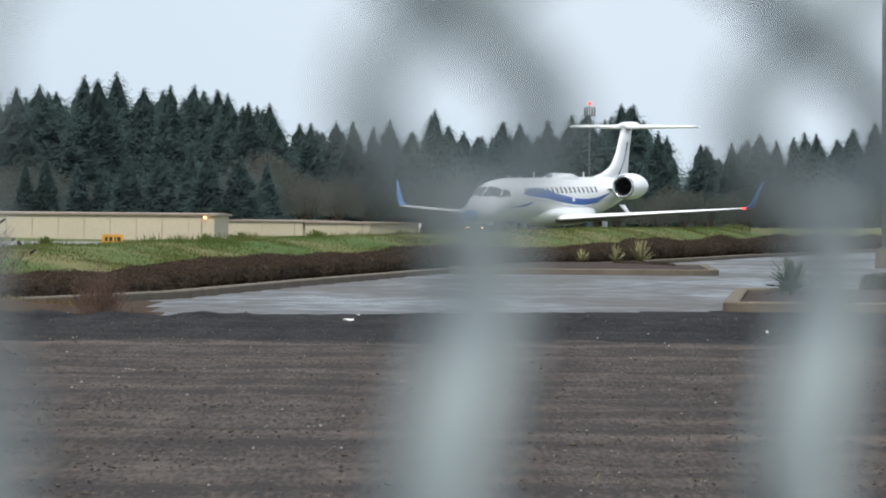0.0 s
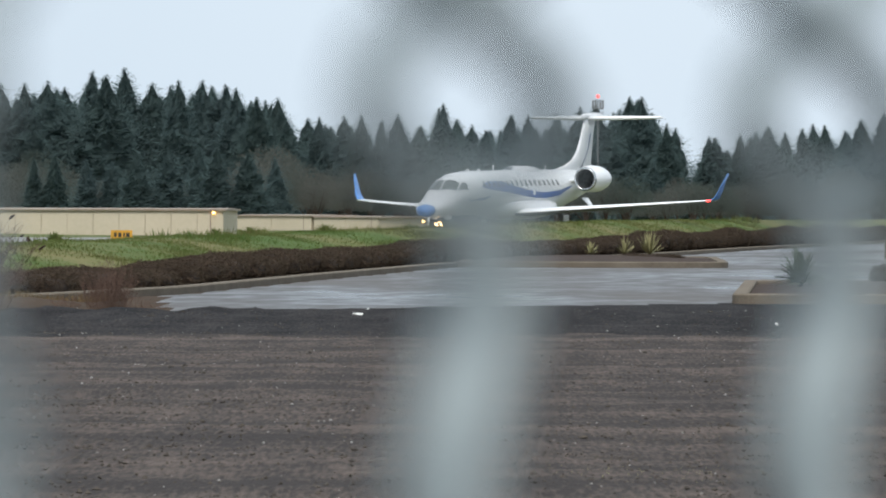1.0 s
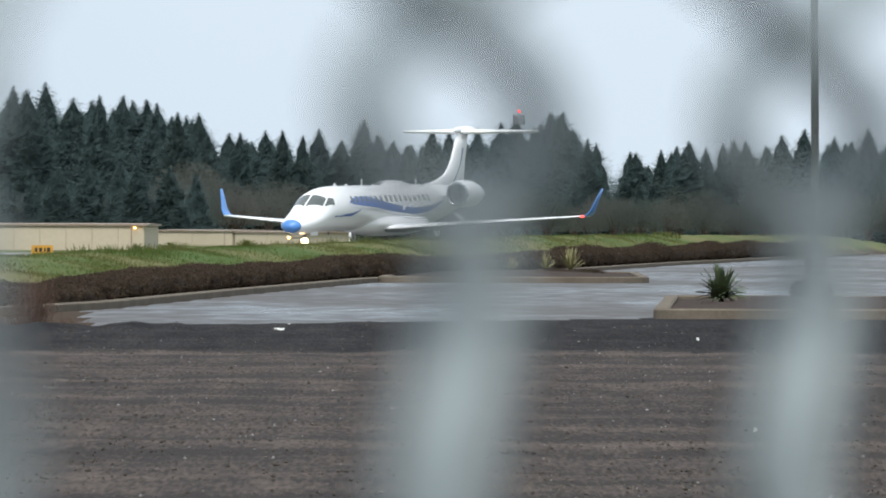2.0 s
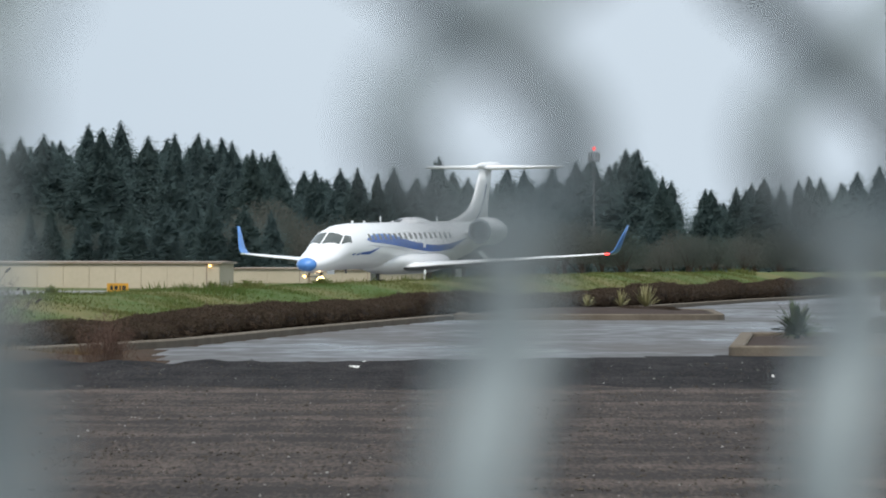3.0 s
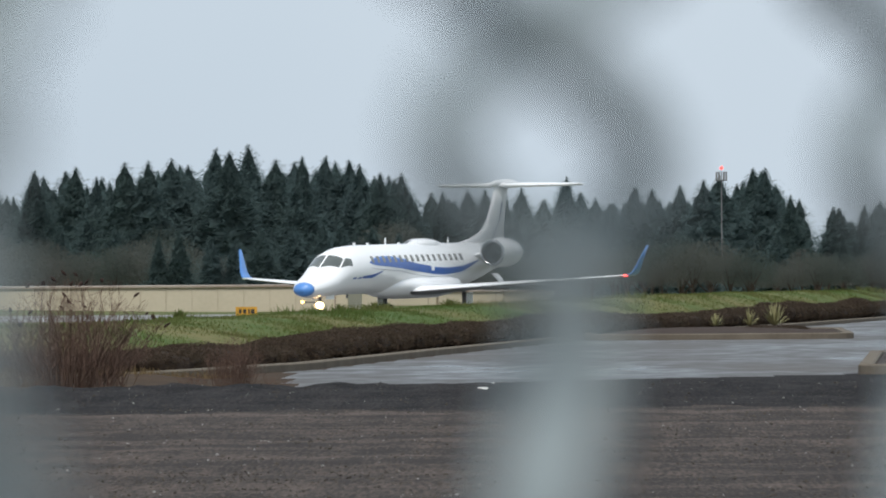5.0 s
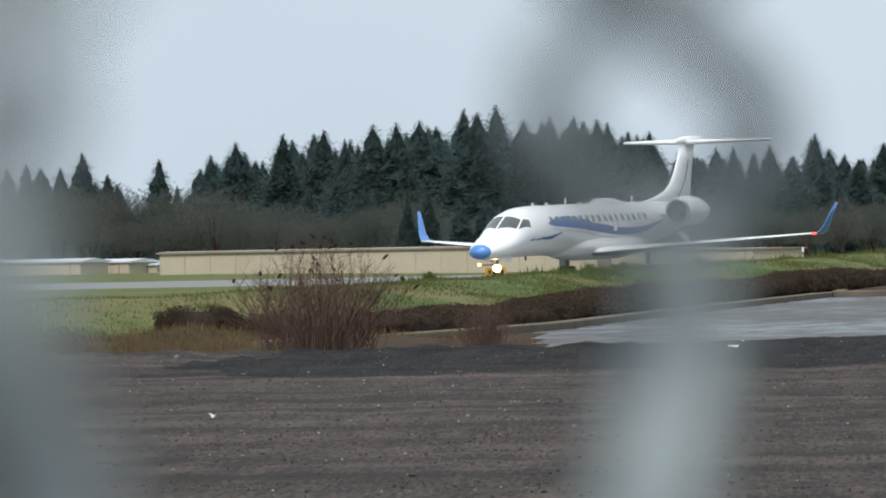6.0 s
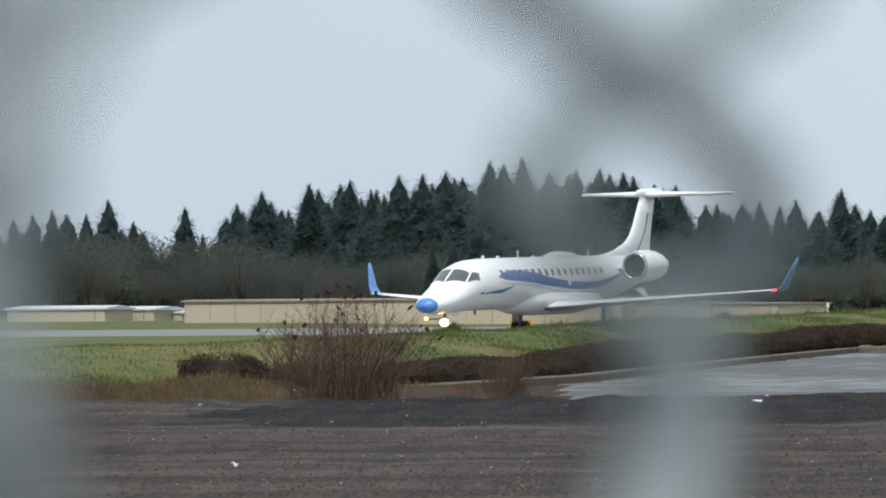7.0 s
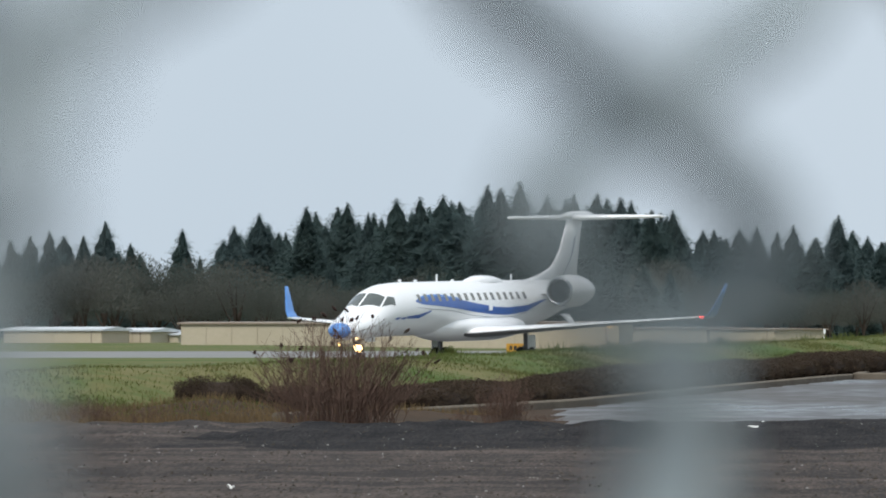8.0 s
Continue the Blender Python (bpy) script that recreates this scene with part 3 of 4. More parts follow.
# ---- chain-link fence before the lens ----
def build_fence():
    fence = tagged(new("chain_link_fence"), "galvanised chain-link fence close before the lens", "fence")
    # half a turn of the two wires that hook into one another: along the fence and up, in millimetres
    right = [(36, 22), (30, 16), (15, 6), (7, 2.8), (3, 1.7), (3, -1.9), (7.5, -4.2), (13.5, -7.5), (14, -10.5), (12, -14.5), (9, -19), (6, -24), (2.5, -30), (-1, -37), (2.2, -44), (20, -48)]
    left = [(-36, 22), (-30, 16), (-15, 6), (-7, 2.8), (-3, 1.7), (-3, -1.9), (-7.5, -4.2), (-10, -7), (-9, -9.5), (-4, -13), (2.5, -18), (3.5, -24), (0, -30), (-3, -37), (-2.2, -44), (-20, -48)]
    period = 72.0
    base = Vector((-0.0275, 0.348, 0))
    e = Vector((0.426, 0.905, 0))
    nrm = Vector((-0.905, 0.426, 0))
    meshes = []
    # the last two shapes are a pair of wires bent flatter than the others
    flat_right = [(a * 0.1 - 5 if -30 < z < -4 else a, z) for a, z in right]
    flat_left = [(a * 0.1 - 6 if -30 < z < -4 else a, z) for a, z in left]
    for shape, sgn in ((right, 1), (left, -1), (flat_right, 1), (flat_left, -1)):
        pts = []
        rows = list(range(8, -26, -1))
        for j in rows:
            for a, z in shape:
                zz = 1.71806 + (z + period * j) / 1000
                if 0.0 < zz < 2.2:
                    pts.append(e * (a / 1000) + nrm * sgn * (-0.0008 if abs(z) < 3 else 0.0022 if z < -13 else -0.0022) + Vector((0, 0, zz)))
        pts.append(Vector((pts[-1].x, pts[-1].y, 0.0)))
        v, f = tube(pts, 0.00225, 8)
        me = bpy.data.meshes.new("wire")
        me.from_pydata(v, [], f)
        me.materials.append(M_WIRE)
        me.polygons.foreach_set("use_smooth", [True] * len(me.polygons))
        meshes.append(me)
    for i in range(-20, 40):
        for me in (meshes[2:] if i == 0 else meshes[:2]):
            w = new("wire", me)
            w.parent = fence
            # one wire pair sits out of line
            w.location = base + e * (0.072 * i) + ((e * 0.0006 + Vector((0, 0, 0.0012))) if i == 0 else Vector())
    return fence


build_fence()


# ---- far woods ----
def conifer_mesh(seed, slim, sparse):
    """Trunk and drooping boughs of a fir, 1 m high, to be scaled."""
    rnd = random.Random(seed)
    trunk = tube([(0, 0, 0), (0.004, 0, 0.5), (0, 0, 0.98)], [0.014, 0.009, 0.001], 6)
    verts, faces = [], []
    levels = 124
    for j in range(levels):
        u = j / (levels - 1)
        z = 0.06 + 0.93 * u
        reach = slim * (1 - u) ** 0.72 * (0.7 + 0.45 * rnd.random()) + 0.003
        count = max(6, int(40 * (1 - u) + 6))
        for _ in range(count):
            if rnd.random() < sparse:
                continue
            a = rnd.uniform(0, 2 * math.pi)
            ca, sa = math.cos(a), math.sin(a)
            r = reach * rnd.uniform(0.45, 1.06) * (1 + 0.48 * noise.noise((ca * 1.4 + seed, sa * 1.4, z * 11)))
            droop = r * rnd.uniform(-0.28, 0.30)
            w = min(r * rnd.uniform(0.06, 0.12) + 0.003, 0.009)
            for k in range(8):
                # a small spray of needles, set at its own angle on the bough
                f = (k + rnd.uniform(0.1, 0.9)) / 8
                turn = a + rnd.uniform(-0.9, 0.9)
                ct, st = math.cos(turn), math.sin(turn)
                ln, ww = rnd.uniform(0.012, 0.026) * (1.1 - 0.65 * u), w * rnd.uniform(0.5, 0.9) * (1 - 0.45 * u)
                p = Vector((ca * r * f, sa * r * f, z - droop * f * f + rnd.uniform(-0.01, 0.01)))
                q = p + Vector((ct * ln, st * ln, -ln * rnd.uniform(-0.25, 0.6)))
                side = Vector((-st * ww, ct * ww, -ww * rnd.uniform(-0.6, 0.8)))
                o = len(verts)
                verts += [tuple(p), tuple(p.lerp(q, 0.45) + side), tuple(q), tuple(p.lerp(q, 0.45) - side)]
                faces.append((o, o + 1, o + 2, o + 3))
    # the dense inner foliage, an uneven cone well inside the bough tips
    core, cf, n = [], [], 26
    for j in range(45):
        u = j / 44
        for k in range(n):
            a = 2 * math.pi * (k + 0.5 * (j % 2)) / n
            r = (slim * (1 - u) ** 0.8 * 0.48 + 0.0005) * rnd.uniform(0.8, 1.2)
            r *= 1 + 0.55 * noise.noise((math.cos(a) * 1.4 + seed, math.sin(a) * 1.4, (0.05 + 0.92 * u) * 11))
            core.append((math.cos(a) * r, math.sin(a) * r, 0.05 + 0.92 * u + rnd.uniform(-0.012, 0.012)))
    for j in range(44):
        for k in range(n):
            a, b = j * n + k, j * n + (k + 1) % n
            cf += [(a, b, b + n), (a, b + n, a + n)]
    return trunk, join((verts, faces), (core, cf))


def broadleaf_mesh(seed):
    """A bare winter thicket tree: trunk, forking limbs and a haze of fine twigs, 1 m high."""
    rnd = random.Random(seed)
    limbs = [tube([(0, 0, 0), (rnd.uniform(-0.03, 0.03), 0, 0.3)], [0.022, 0.015], 5)]
    verts, faces = [], []
    for _ in range(9):
        a, lean = rnd.uniform(0, 2 * math.pi), rnd.uniform(0.1, 0.5)
        p = Vector((0, 0, rnd.uniform(0.08, 0.3)))
        q = p + Vector((math.cos(a) * lean * 0.6, math.sin(a) * lean * 0.6, rnd.uniform(0.3, 0.5)))
        limbs.append(tube([p, (p + q) / 2 + Vector((0, 0, -0.03)), q], [0.011, 0.008, 0.003], 4))
    for _ in range(4600):
        # twigs spread over an uneven dome, sparser at the rim
        a, b, rr = rnd.uniform(0, 2 * math.pi), rnd.uniform(-0.2, 1.0), rnd.random() ** 0.45
        lump = 1 + 0.25 * noise.noise((math.cos(a) * 2 + seed, math.sin(a) * 2, b * 3))
        c = Vector((math.cos(a) * math.sqrt(1 - min(1, b * b)) * 0.46, math.sin(a) * math.sqrt(1 - min(1, b * b)) * 0.46, 0.42 + 0.54 * b)) * 1.0
        c = Vector((c.x * rr * lump, c.y * rr * lump, 0.42 + (c.z - 0.42) * rr * lump))
        if c.z < 0.03:
            continue
        d = Vector((c.x + rnd.uniform(-0.2, 0.2), c.y + rnd.uniform(-0.2, 0.2), rnd.uniform(0.15, 0.6))).normalized() * rnd.uniform(0.016, 0.045)
        s = d.cross(Vector((rnd.uniform(-1, 1), rnd.uniform(-1, 1), 0.2))).normalized() * rnd.uniform(0.003, 0.008)
        o = len(verts)
        verts += [tuple(c - s), tuple(c + s), tuple(c + d)]
        faces.append((o, o + 1, o + 2))
    return join(*limbs), (verts, faces)


FIRS, THICKETS = [], []
for i in range(7):
    (tv, tf), (cv, cf) = conifer_mesh(100 + i, (0.31, 0.37, 0.34, 0.41, 0.33, 0.45, 0.31)[i], (0.0, 0.05, 0.0, 0.06, 0.12, 0.04, 0.25)[i])
    a, b = bpy.data.meshes.new("trunk"), bpy.data.meshes.new("crown")
    a.from_pydata(tv, [], tf), b.from_pydata(cv, [], cf)
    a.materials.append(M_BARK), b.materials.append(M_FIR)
    FIRS.append((a, b))
for i in range(5):
    (tv, tf), (cv, cf) = broadleaf_mesh(200 + i)
    a, b = bpy.data.meshes.new("trunk"), bpy.data.meshes.new("crown")
    a.from_pydata(tv, [], tf), b.from_pydata(cv, [], cf)
    a.materials.append(M_BARK), b.materials.append(M_TWIG)
    THICKETS.append((a, b))


def plant_tree(name, kinds, k, x, y, height, spread, turn, label, category, group):
    tree = tagged(new(name), label, category, group)
    tree.matrix_basis = Matrix.Translation((x, y, land(x, y) - 0.1)) @ Matrix.Rotation(turn, 4, "Z") @ Matrix.Diagonal((height * spread, height * spread, height, 1))
    for nm, me in zip(("trunk", "crown"), kinds[k % len(kinds)]):
        p = new(nm, me)
        p.parent = tree
    return tree


# bearing and height of the tops that stand out of the tree line, in thousandths of the distance
TOPS = [(-149.5, 15.6), (-146, 16.3), (-142.5, 17.1), (-139.9, 16.3), (-136.4, 16.3), (-132.4, 18.9), (-127.9, 14.9), (-118.6, 17.4), (-115.4, 12.5), (-109.3, 18.0), (-104.8, 20.2), (-101.3, 16.8),
        (-96.3, 21.4), (-89, 22), (-85.2, 20.2), (-80.2, 22.8), (-76, 23), (-71.9, 23.4), (-63.9, 25.2), (-61.5, 24.6), (-58.1, 25.8), (-53.3, 23.3), (-48.6, 23.9), (-44.4, 23.9)]
TOPS_B = [(-40.2, 23.2), (-38.3, 22.6), (-34.7, 21), (-30.9, 21), (-23.6, 17.5), (-19.1, 17.8), (-16.1, 17.9), (-12.5, 17.0), (-9.6, 18.1), (-5.8, 15.9), (-1.6, 20), (3.5, 16.2), (6, 15.2), (10.5, 18.1), (13.5, 17.8), (18.5, 18.4), (22.7, 19.4),
          (25.5, 19.9), (31.5, 21.3), (33.6, 21.3), (38.1, 16.5), (46.7, 14.1), (51.2, 14.6), (56.2, 16.2), (62.2, 15.7), (64.2, 16.5), (66.2, 16.3), (72.7, 17.3), (76.7, 18.4), (82, 17.0), (88, 18.5), (95, 16.5)]


def build_woods():
    rnd = random.Random(5)
    fir_label, fir_group = "tall dark green fir at the edge of the wood", "firs of the wood"
    tops = TOPS + TOPS_B
    for i, (a, e) in enumerate(tops):
        d = 1180 + rnd.uniform(-25, 25)
        lone = -120 < a < -117
        plant_tree("fir_tree", FIRS, 6 if lone else i % 6, a / 1000 * d, d, 2.7 + e / 1000 * d, rnd.uniform(1.08, 1.48), rnd.uniform(0, 6.28), fir_label, "tree", fir_group)
    # second and third rows close the mass below the tops
    for row in range(2):
        a = -152.0
        while a < 97:
            e = float(np.interp(a, [t[0] for t in tops], [t[1] for t in tops]))
            gap = -125 < a < -112 or -29 < a < -26 or 41 < a < 45
            if not gap:
                d = 1215 + 30 * row + rnd.uniform(-8, 8)
                drop = rnd.uniform(0.82, 0.99) if a > -112 else rnd.uniform(0.66, 0.86)
                plant_tree("fir_tree", FIRS, rnd.randrange(6), a / 1000 * d, d, 2.7 + e * drop / 1000 * d, rnd.uniform(1.2, 1.65), rnd.uniform(0, 6.28), fir_label, "tree", fir_group)
            a += rnd.uniform(2.4, 4.2)
    # bare thicket along the foot
    for row in range(3):
        a = -154.0
        while a < 97:
            e = float(np.interp(a, [-150, -125, -112, -100, -90, -80, -70, -64, -45, -42, -37, -31, -25, -10, 10, 30, 45, 60, 95], [11, 11, 10.5, 9.5, 9.5, 10, 9, 5.5, 5, 8, 11.5, 11, 9, 8.5, 8, 7.2, 7.8, 7.2, 7.8]))
            d = 1010 + 45 * row + rnd.uniform(-10, 10)
            plant_tree("bare_tree", THICKETS, rnd.randrange(5), a / 1000 * d, d, 2.7 + e * rnd.uniform(0.6, 1.25) / 1000 * d, rnd.uniform(0.85, 1.25), rnd.uniform(0, 6.28), "leafless grey-brown tree in a thicket", "tree", "bare trees of the thicket")
            a += rnd.uniform(4.0, 7.0)
    # young evergreens that stand in front of the taller firs
    a = -153.0
    while a < 97:
        thick = -80 < a < -30
        d = 1120 + rnd.uniform(-25, 25) if not thick else 990 + rnd.uniform(-15, 15)
        e = rnd.uniform(9.0, 13.5) if thick else rnd.uniform(8.0, 12.0)
        plant_tree("fir_tree", FIRS, rnd.randrange(6), a / 1000 * d, d, 2.7 + e / 1000 * d, rnd.uniform(1.1, 1.45), rnd.uniform(0, 6.28), "young dark evergreen at the foot of the wood", "tree", fir_group)
        a += rnd.uniform(3.0, 6.0) if thick else rnd.uniform(6.0, 15.0)


build_woods()


# ---- hangars ----
def build_hangar(p0, p1, depth, eave, base, bays, roof_mat, rise, name="hangar_row", label="long low beige metal hangar with a brown roof"):
    """A row of hangars whose front runs from p0 to p1."""
    a, b = Vector((*p0, 0)), Vector((*p1, 0))
    d = (b - a).normalized()
    back = Vector((-d.y, d.x, 0))
    if back.y < 0:
        back = -back
    length = (b - a).length
    th = tagged(new(name), label, "hangar", "hangars beyond the taxiway")
    th.matrix_basis = Matrix.Translation((a.x, a.y, base)) @ Matrix.Rotation(math.atan2(d.y, d.x), 4, "Z")
    sgn = 1 if (Matrix.Rotation(math.atan2(d.y, d.x), 4, "Z") @ Vector((0, 1, 0))).dot(back) > 0 else -1
    for nm, cx, cy, sx, sy in (("front_wall", length / 2, 0.1, length, 0.2), ("back_wall", length / 2, depth - 0.1, length, 0.2), ("end_wall", 0.1, depth / 2, 0.2, depth - 0.41), ("end_wall", length - 0.1, depth / 2, 0.2, depth - 0.41)):
        part(nm, box(bmesh.new(), cx, cy * sgn, eave / 2, sx, sy, eave), M_HANGAR, th)
    bm = bmesh.new()
    prof = [(-0.35, eave), (-0.35, eave + 0.22), (depth / 2, eave + rise + 0.22), (depth + 0.35, eave + 0.22), (depth + 0.35, eave)]
    rows = [[bm.verts.new((x, y * sgn, z)) for y, z in prof] for x in (-0.4, length + 0.4)]
    for k in range(5):
        bm.faces.new((rows[0][k], rows[0][(k + 1) % 5], rows[1][(k + 1) % 5], rows[1][k]))
    bm.faces.new(rows[0]), bm.faces.new(rows[1][::-1])
    bmesh.ops.recalc_face_normals(bm, faces=bm.faces)
    part("roof", bm, roof_mat, th, "brown metal roof" if roof_mat is M_ROOF else "pale metal roof")
    w = length / bays
    for k in range(bays):
        bm = bmesh.new()
        box(bm, (k + 0.5) * w, -0.07 * sgn, eave * 0.46, w - 0.12, 0.1, eave * 0.9, 0.02)
        part("hangar_door", bm, M_HANGAR, th)
        part("door_jamb", box(bmesh.new(), max(0.12, k * w), -0.085 * sgn, eave * 0.47, 0.10, 0.17, eave * 0.94), M_JAMB, th)
    part("downpipe", box(bmesh.new(), length - 1.6, -0.16 * sgn, eave * 0.5, 0.14, 0.12, eave, 0.02), M_ROOF, th)
    return th


HANGAR = build_hangar((-83.9, 706.0), (-28.4, 700.0), 12, 3.1, -1.0, 17, M_ROOF, 0.12)
build_hangar((-36.5, 935.0), (-23.0, 925.0), 12, 2.35, -1.0, 2, M_ROOF, 0.1)
build_hangar((-22.6, 925.0), (-11.8, 915.0), 12, 2.15, -1.0, 2, M_ROOF, 0.1)
for p0, p1, e, r in (((-121.5, 806.0), (-106.6, 801.0), 1.75, 0.4), ((-106.3, 813.0), (-100.8, 811.0), 1.6, 0.38), ((-100.5, 817.0), (-97.3, 816.0), 1.1, 0.28)):
    build_hangar(p0, p1, 9, e, -0.52, 2, M_ROOFW, r, "storage_hangar", "low tan metal shed with a pale roof")
bm = bmesh.new()
box(bm, 0, 0, 0, 0.3, 0.35, 0.25, 0.03)
wl_light = tagged(part("wall_lamp", bm, M_AMBER, None), "lit amber lamp on the hangar wall", "lamp")
wl_light.location = (-29.6, 699.8, 1.85)


# ---- cell tower with a red beacon ----
def build_tower():
    x, y = 0.0259 * 1146, 1146
    top = EYE + 0.0204 * 1146
    th = tagged(new("antenna_mast"), "tall grey antenna mast with a lit red beacon", "mast")
    th.location = (x, y, -1.0)
    v, f = tube([(0, 0, 0), (0, 0, top + 1.0)], [0.16, 0.12], 10)
    mesh_object("mast", v, f, M_GEAR, th)
    for k in range(6):
        a = 2 * math.pi * k / 6
        p = part("antenna_panel", box(bmesh.new(), math.cos(a) * 1.0, math.sin(a) * 1.0, top + 0.1, 0.35, 0.3, 1.9, 0.04), M_GEAR, th)
    part("platform", box(bmesh.new(), 0, 0, top - 0.7, 2.1, 2.1, 0.15, 0.03), M_GEAR, th)
    bm = bmesh.new()
    bmesh.ops.create_icosphere(bm, subdivisions=2, radius=0.36, matrix=Matrix.Translation((0, 0, top + 1.8)))
    part("beacon", bm, M_RED, th, "lit red beacon")
    part("bracket", box(bmesh.new(), 0, 0, top + 1.2, 0.12, 0.12, 0.9), M_GEAR, th)


build_tower()


# ---- airfield sign ----
def build_sign(x, y):
    z = land(x, y)
    th = tagged(new("airfield_sign"), "yellow airfield direction sign in the grass", "sign")
    th.location, th.scale = (x, y, z - 0.12), (0.85, 0.85, 0.85)
    part("board", box(bmesh.new(), 0, 0, 0.66, 1.35, 0.16, 0.56, 0.02), M_SIGN, th)
    for k in range(2):
        part("leg", box(bmesh.new(), -0.4 + 0.8 * k, 0, 0.2, 0.07, 0.07, 0.42, 0.01), M_GEAR, th)
    for dx, w in ((-0.38, 0.16), (-0.1, 0.2), (0.16, 0.1), (0.4, 0.22)):
        part("lettering", box(bmesh.new(), dx, -0.084, 0.66, w, 0.012, 0.26), M_BLACK, th)
    return th


build_sign(-17.6, 300.0)


def build_marker(x, y):
    th = tagged(new("marker_post"), "slim white marker post in the grass", "post")
    th.location = (x, y, land(x, y))
    v, f = tube([(0, 0, 0), (0, 0, 1.2)], [0.03, 0.03], 10)
    mesh_object("stake", v, f, M_WHITE, th)
    bm = bmesh.new()
    bmesh.ops.create_cone(bm, cap_ends=True, segments=14, radius1=0.06, radius2=0.05, depth=0.2, matrix=Matrix.Translation((0, 0, 1.3)))
    part("cap", bm, M_WHITE, th)


build_marker(-1.07, 262.0)


# ---- lot lamp ----
def build_pole(x, y):
    th = tagged(new("lot_lamp"), "tall dark twin-headed lamp post on a concrete foot", "street lamp")
    th.location = (x, y, land(x, y))
    bm = bmesh.new()
    bmesh.ops.create_cone(bm, cap_ends=True, segments=20, radius1=0.42, radius2=0.40, depth=0.75, matrix=Matrix.Translation((0, 0, 0.375)))
    part("foot", bm, M_KERB, th, "round concrete foot")
    v, f = tube([(0, 0, 0.75), (-0.04, 0, 6), (-0.10, 0, 13.1)], [0.16, 0.155, 0.145], 4)
    mesh_object("post", v, f, M_POLE, th)
    part("base_plate", box(bmesh.new(), 0, 0, 0.78, 0.5, 0.5, 0.05, 0.01), M_POLE, th)
    for s in (1, -1):
        head = part("lamp_head", box(bmesh.new(), -0.10 + s * 0.85, 0, 12.93, 1.25, 0.55, 0.36, 0.05), M_POLE, th)
        part("lens", box(bmesh.new(), -0.10 + s * 0.95, 0, 12.73, 0.9, 0.42, 0.06, 0.01), M_LENS, head)
        part("arm", box(bmesh.new(), -0.10 + s * 0.17, 0, 12.98, 0.18, 0.12, 0.12), M_POLE, th)
    return th


build_pole(17.45, 221.7)


# ---- kerbs, planted islands ----
def kerb_run(pts, name="kerb", h=0.17, w=0.32):
    verts, faces = [], []
    prof = [(-w / 2, -0.1), (-w / 2, h - 0.03), (-w / 2 + 0.04, h), (w / 2 - 0.03, h), (w / 2, h - 0.03), (w / 2, -0.1)]
    for i, p in enumerate(pts):
        p = Vector(p)
        d = (Vector(pts[min(i + 1, len(pts) - 1)]) - Vector(pts[max(i - 1, 0)])).normalized()
        nn = Vector((d.y, -d.x))
        for o, z in prof:
            verts.append((p.x + nn.x * o, p.y + nn.y * o, z))
    n = len(prof)
    for i in range(len(pts) - 1):
        for k in range(n - 1):
            faces.append((i * n + k, i * n + k + 1, (i + 1) * n + k + 1, (i + 1) * n + k))
    faces += [tuple(range(n)), tuple(range((len(pts) - 1) * n, len(pts) * n))[::-1]]
    ob = mesh_object(name, verts, faces, M_KERB)
    return tagged(ob, "weathered concrete kerb along the lot", "kerb", kind="structure")


kerb_run([(hedge_x(y) + 0.1, y) for y in [101 + 3 * i for i in range(100)]])


def island(x0, x1, y0, y1, round_left, round_right, skew):
    """A kerbed planting bed: outline, kerb, and a low mound of mulch."""
    r = min(1.6, (y1 - y0) / 2 - 0.1)
    out = []
    for cx, cy, a0, rr in ((x0, y0, 180, round_left), (x1, y0, 270, round_right), (x1, y1, 0, round_right), (x0, y1, 90, round_left)):
        q = r if rr else 0.3
        ox, oy = cx + (q if cx == x0 else -q), cy + (q if cy == y0 else -q)
        for k in range(7):
            a = radians(a0 + 15 * k)
            py = oy + q * math.sin(a)
            out.append((ox + q * math.cos(a) + (py - y0) * skew, py))
    kerb_run(out + out[:2], "island_kerb", 0.2, 0.3)
    c = Vector(((x0 + x1) / 2, (y0 + y1) / 2))
    verts, faces = [], []
    rings = [(1.0, 0.12), (0.85, 0.17), (0.6, 0.24), (0.3, 0.29)]
    n = len(out)
    for f, z in rings:
        for x, y in out:
            p = c + (Vector((x, y)) - c) * f
            verts.append((p.x, p.y, z + 0.05 * noise.noise((p.x * 1.2, p.y * 0.7, 0))))
    verts.append((c.x, c.y, 0.3))
    for i in range(len(rings) - 1):
        for k in range(n):
            a, b = i * n + k, i * n + (k + 1) % n
            faces.append((a, b, b + n, a + n))
    o = (len(rings) - 1) * n
    faces += [(o + k, o + (k + 1) % n, len(verts) - 1) for k in range(n)]
    ob = mesh_object("planting_bed", verts, faces, M_MULCH, smooth=True)
    tagged(ob, "low bed of dark bark mulch inside a kerb", "planting bed", kind="structure")


island(0.3, 8.8, 181.5, 206.0, False, True, 0.03)
island(5.55, 24.0, 108.3, 131.0, False, True, 0.062)


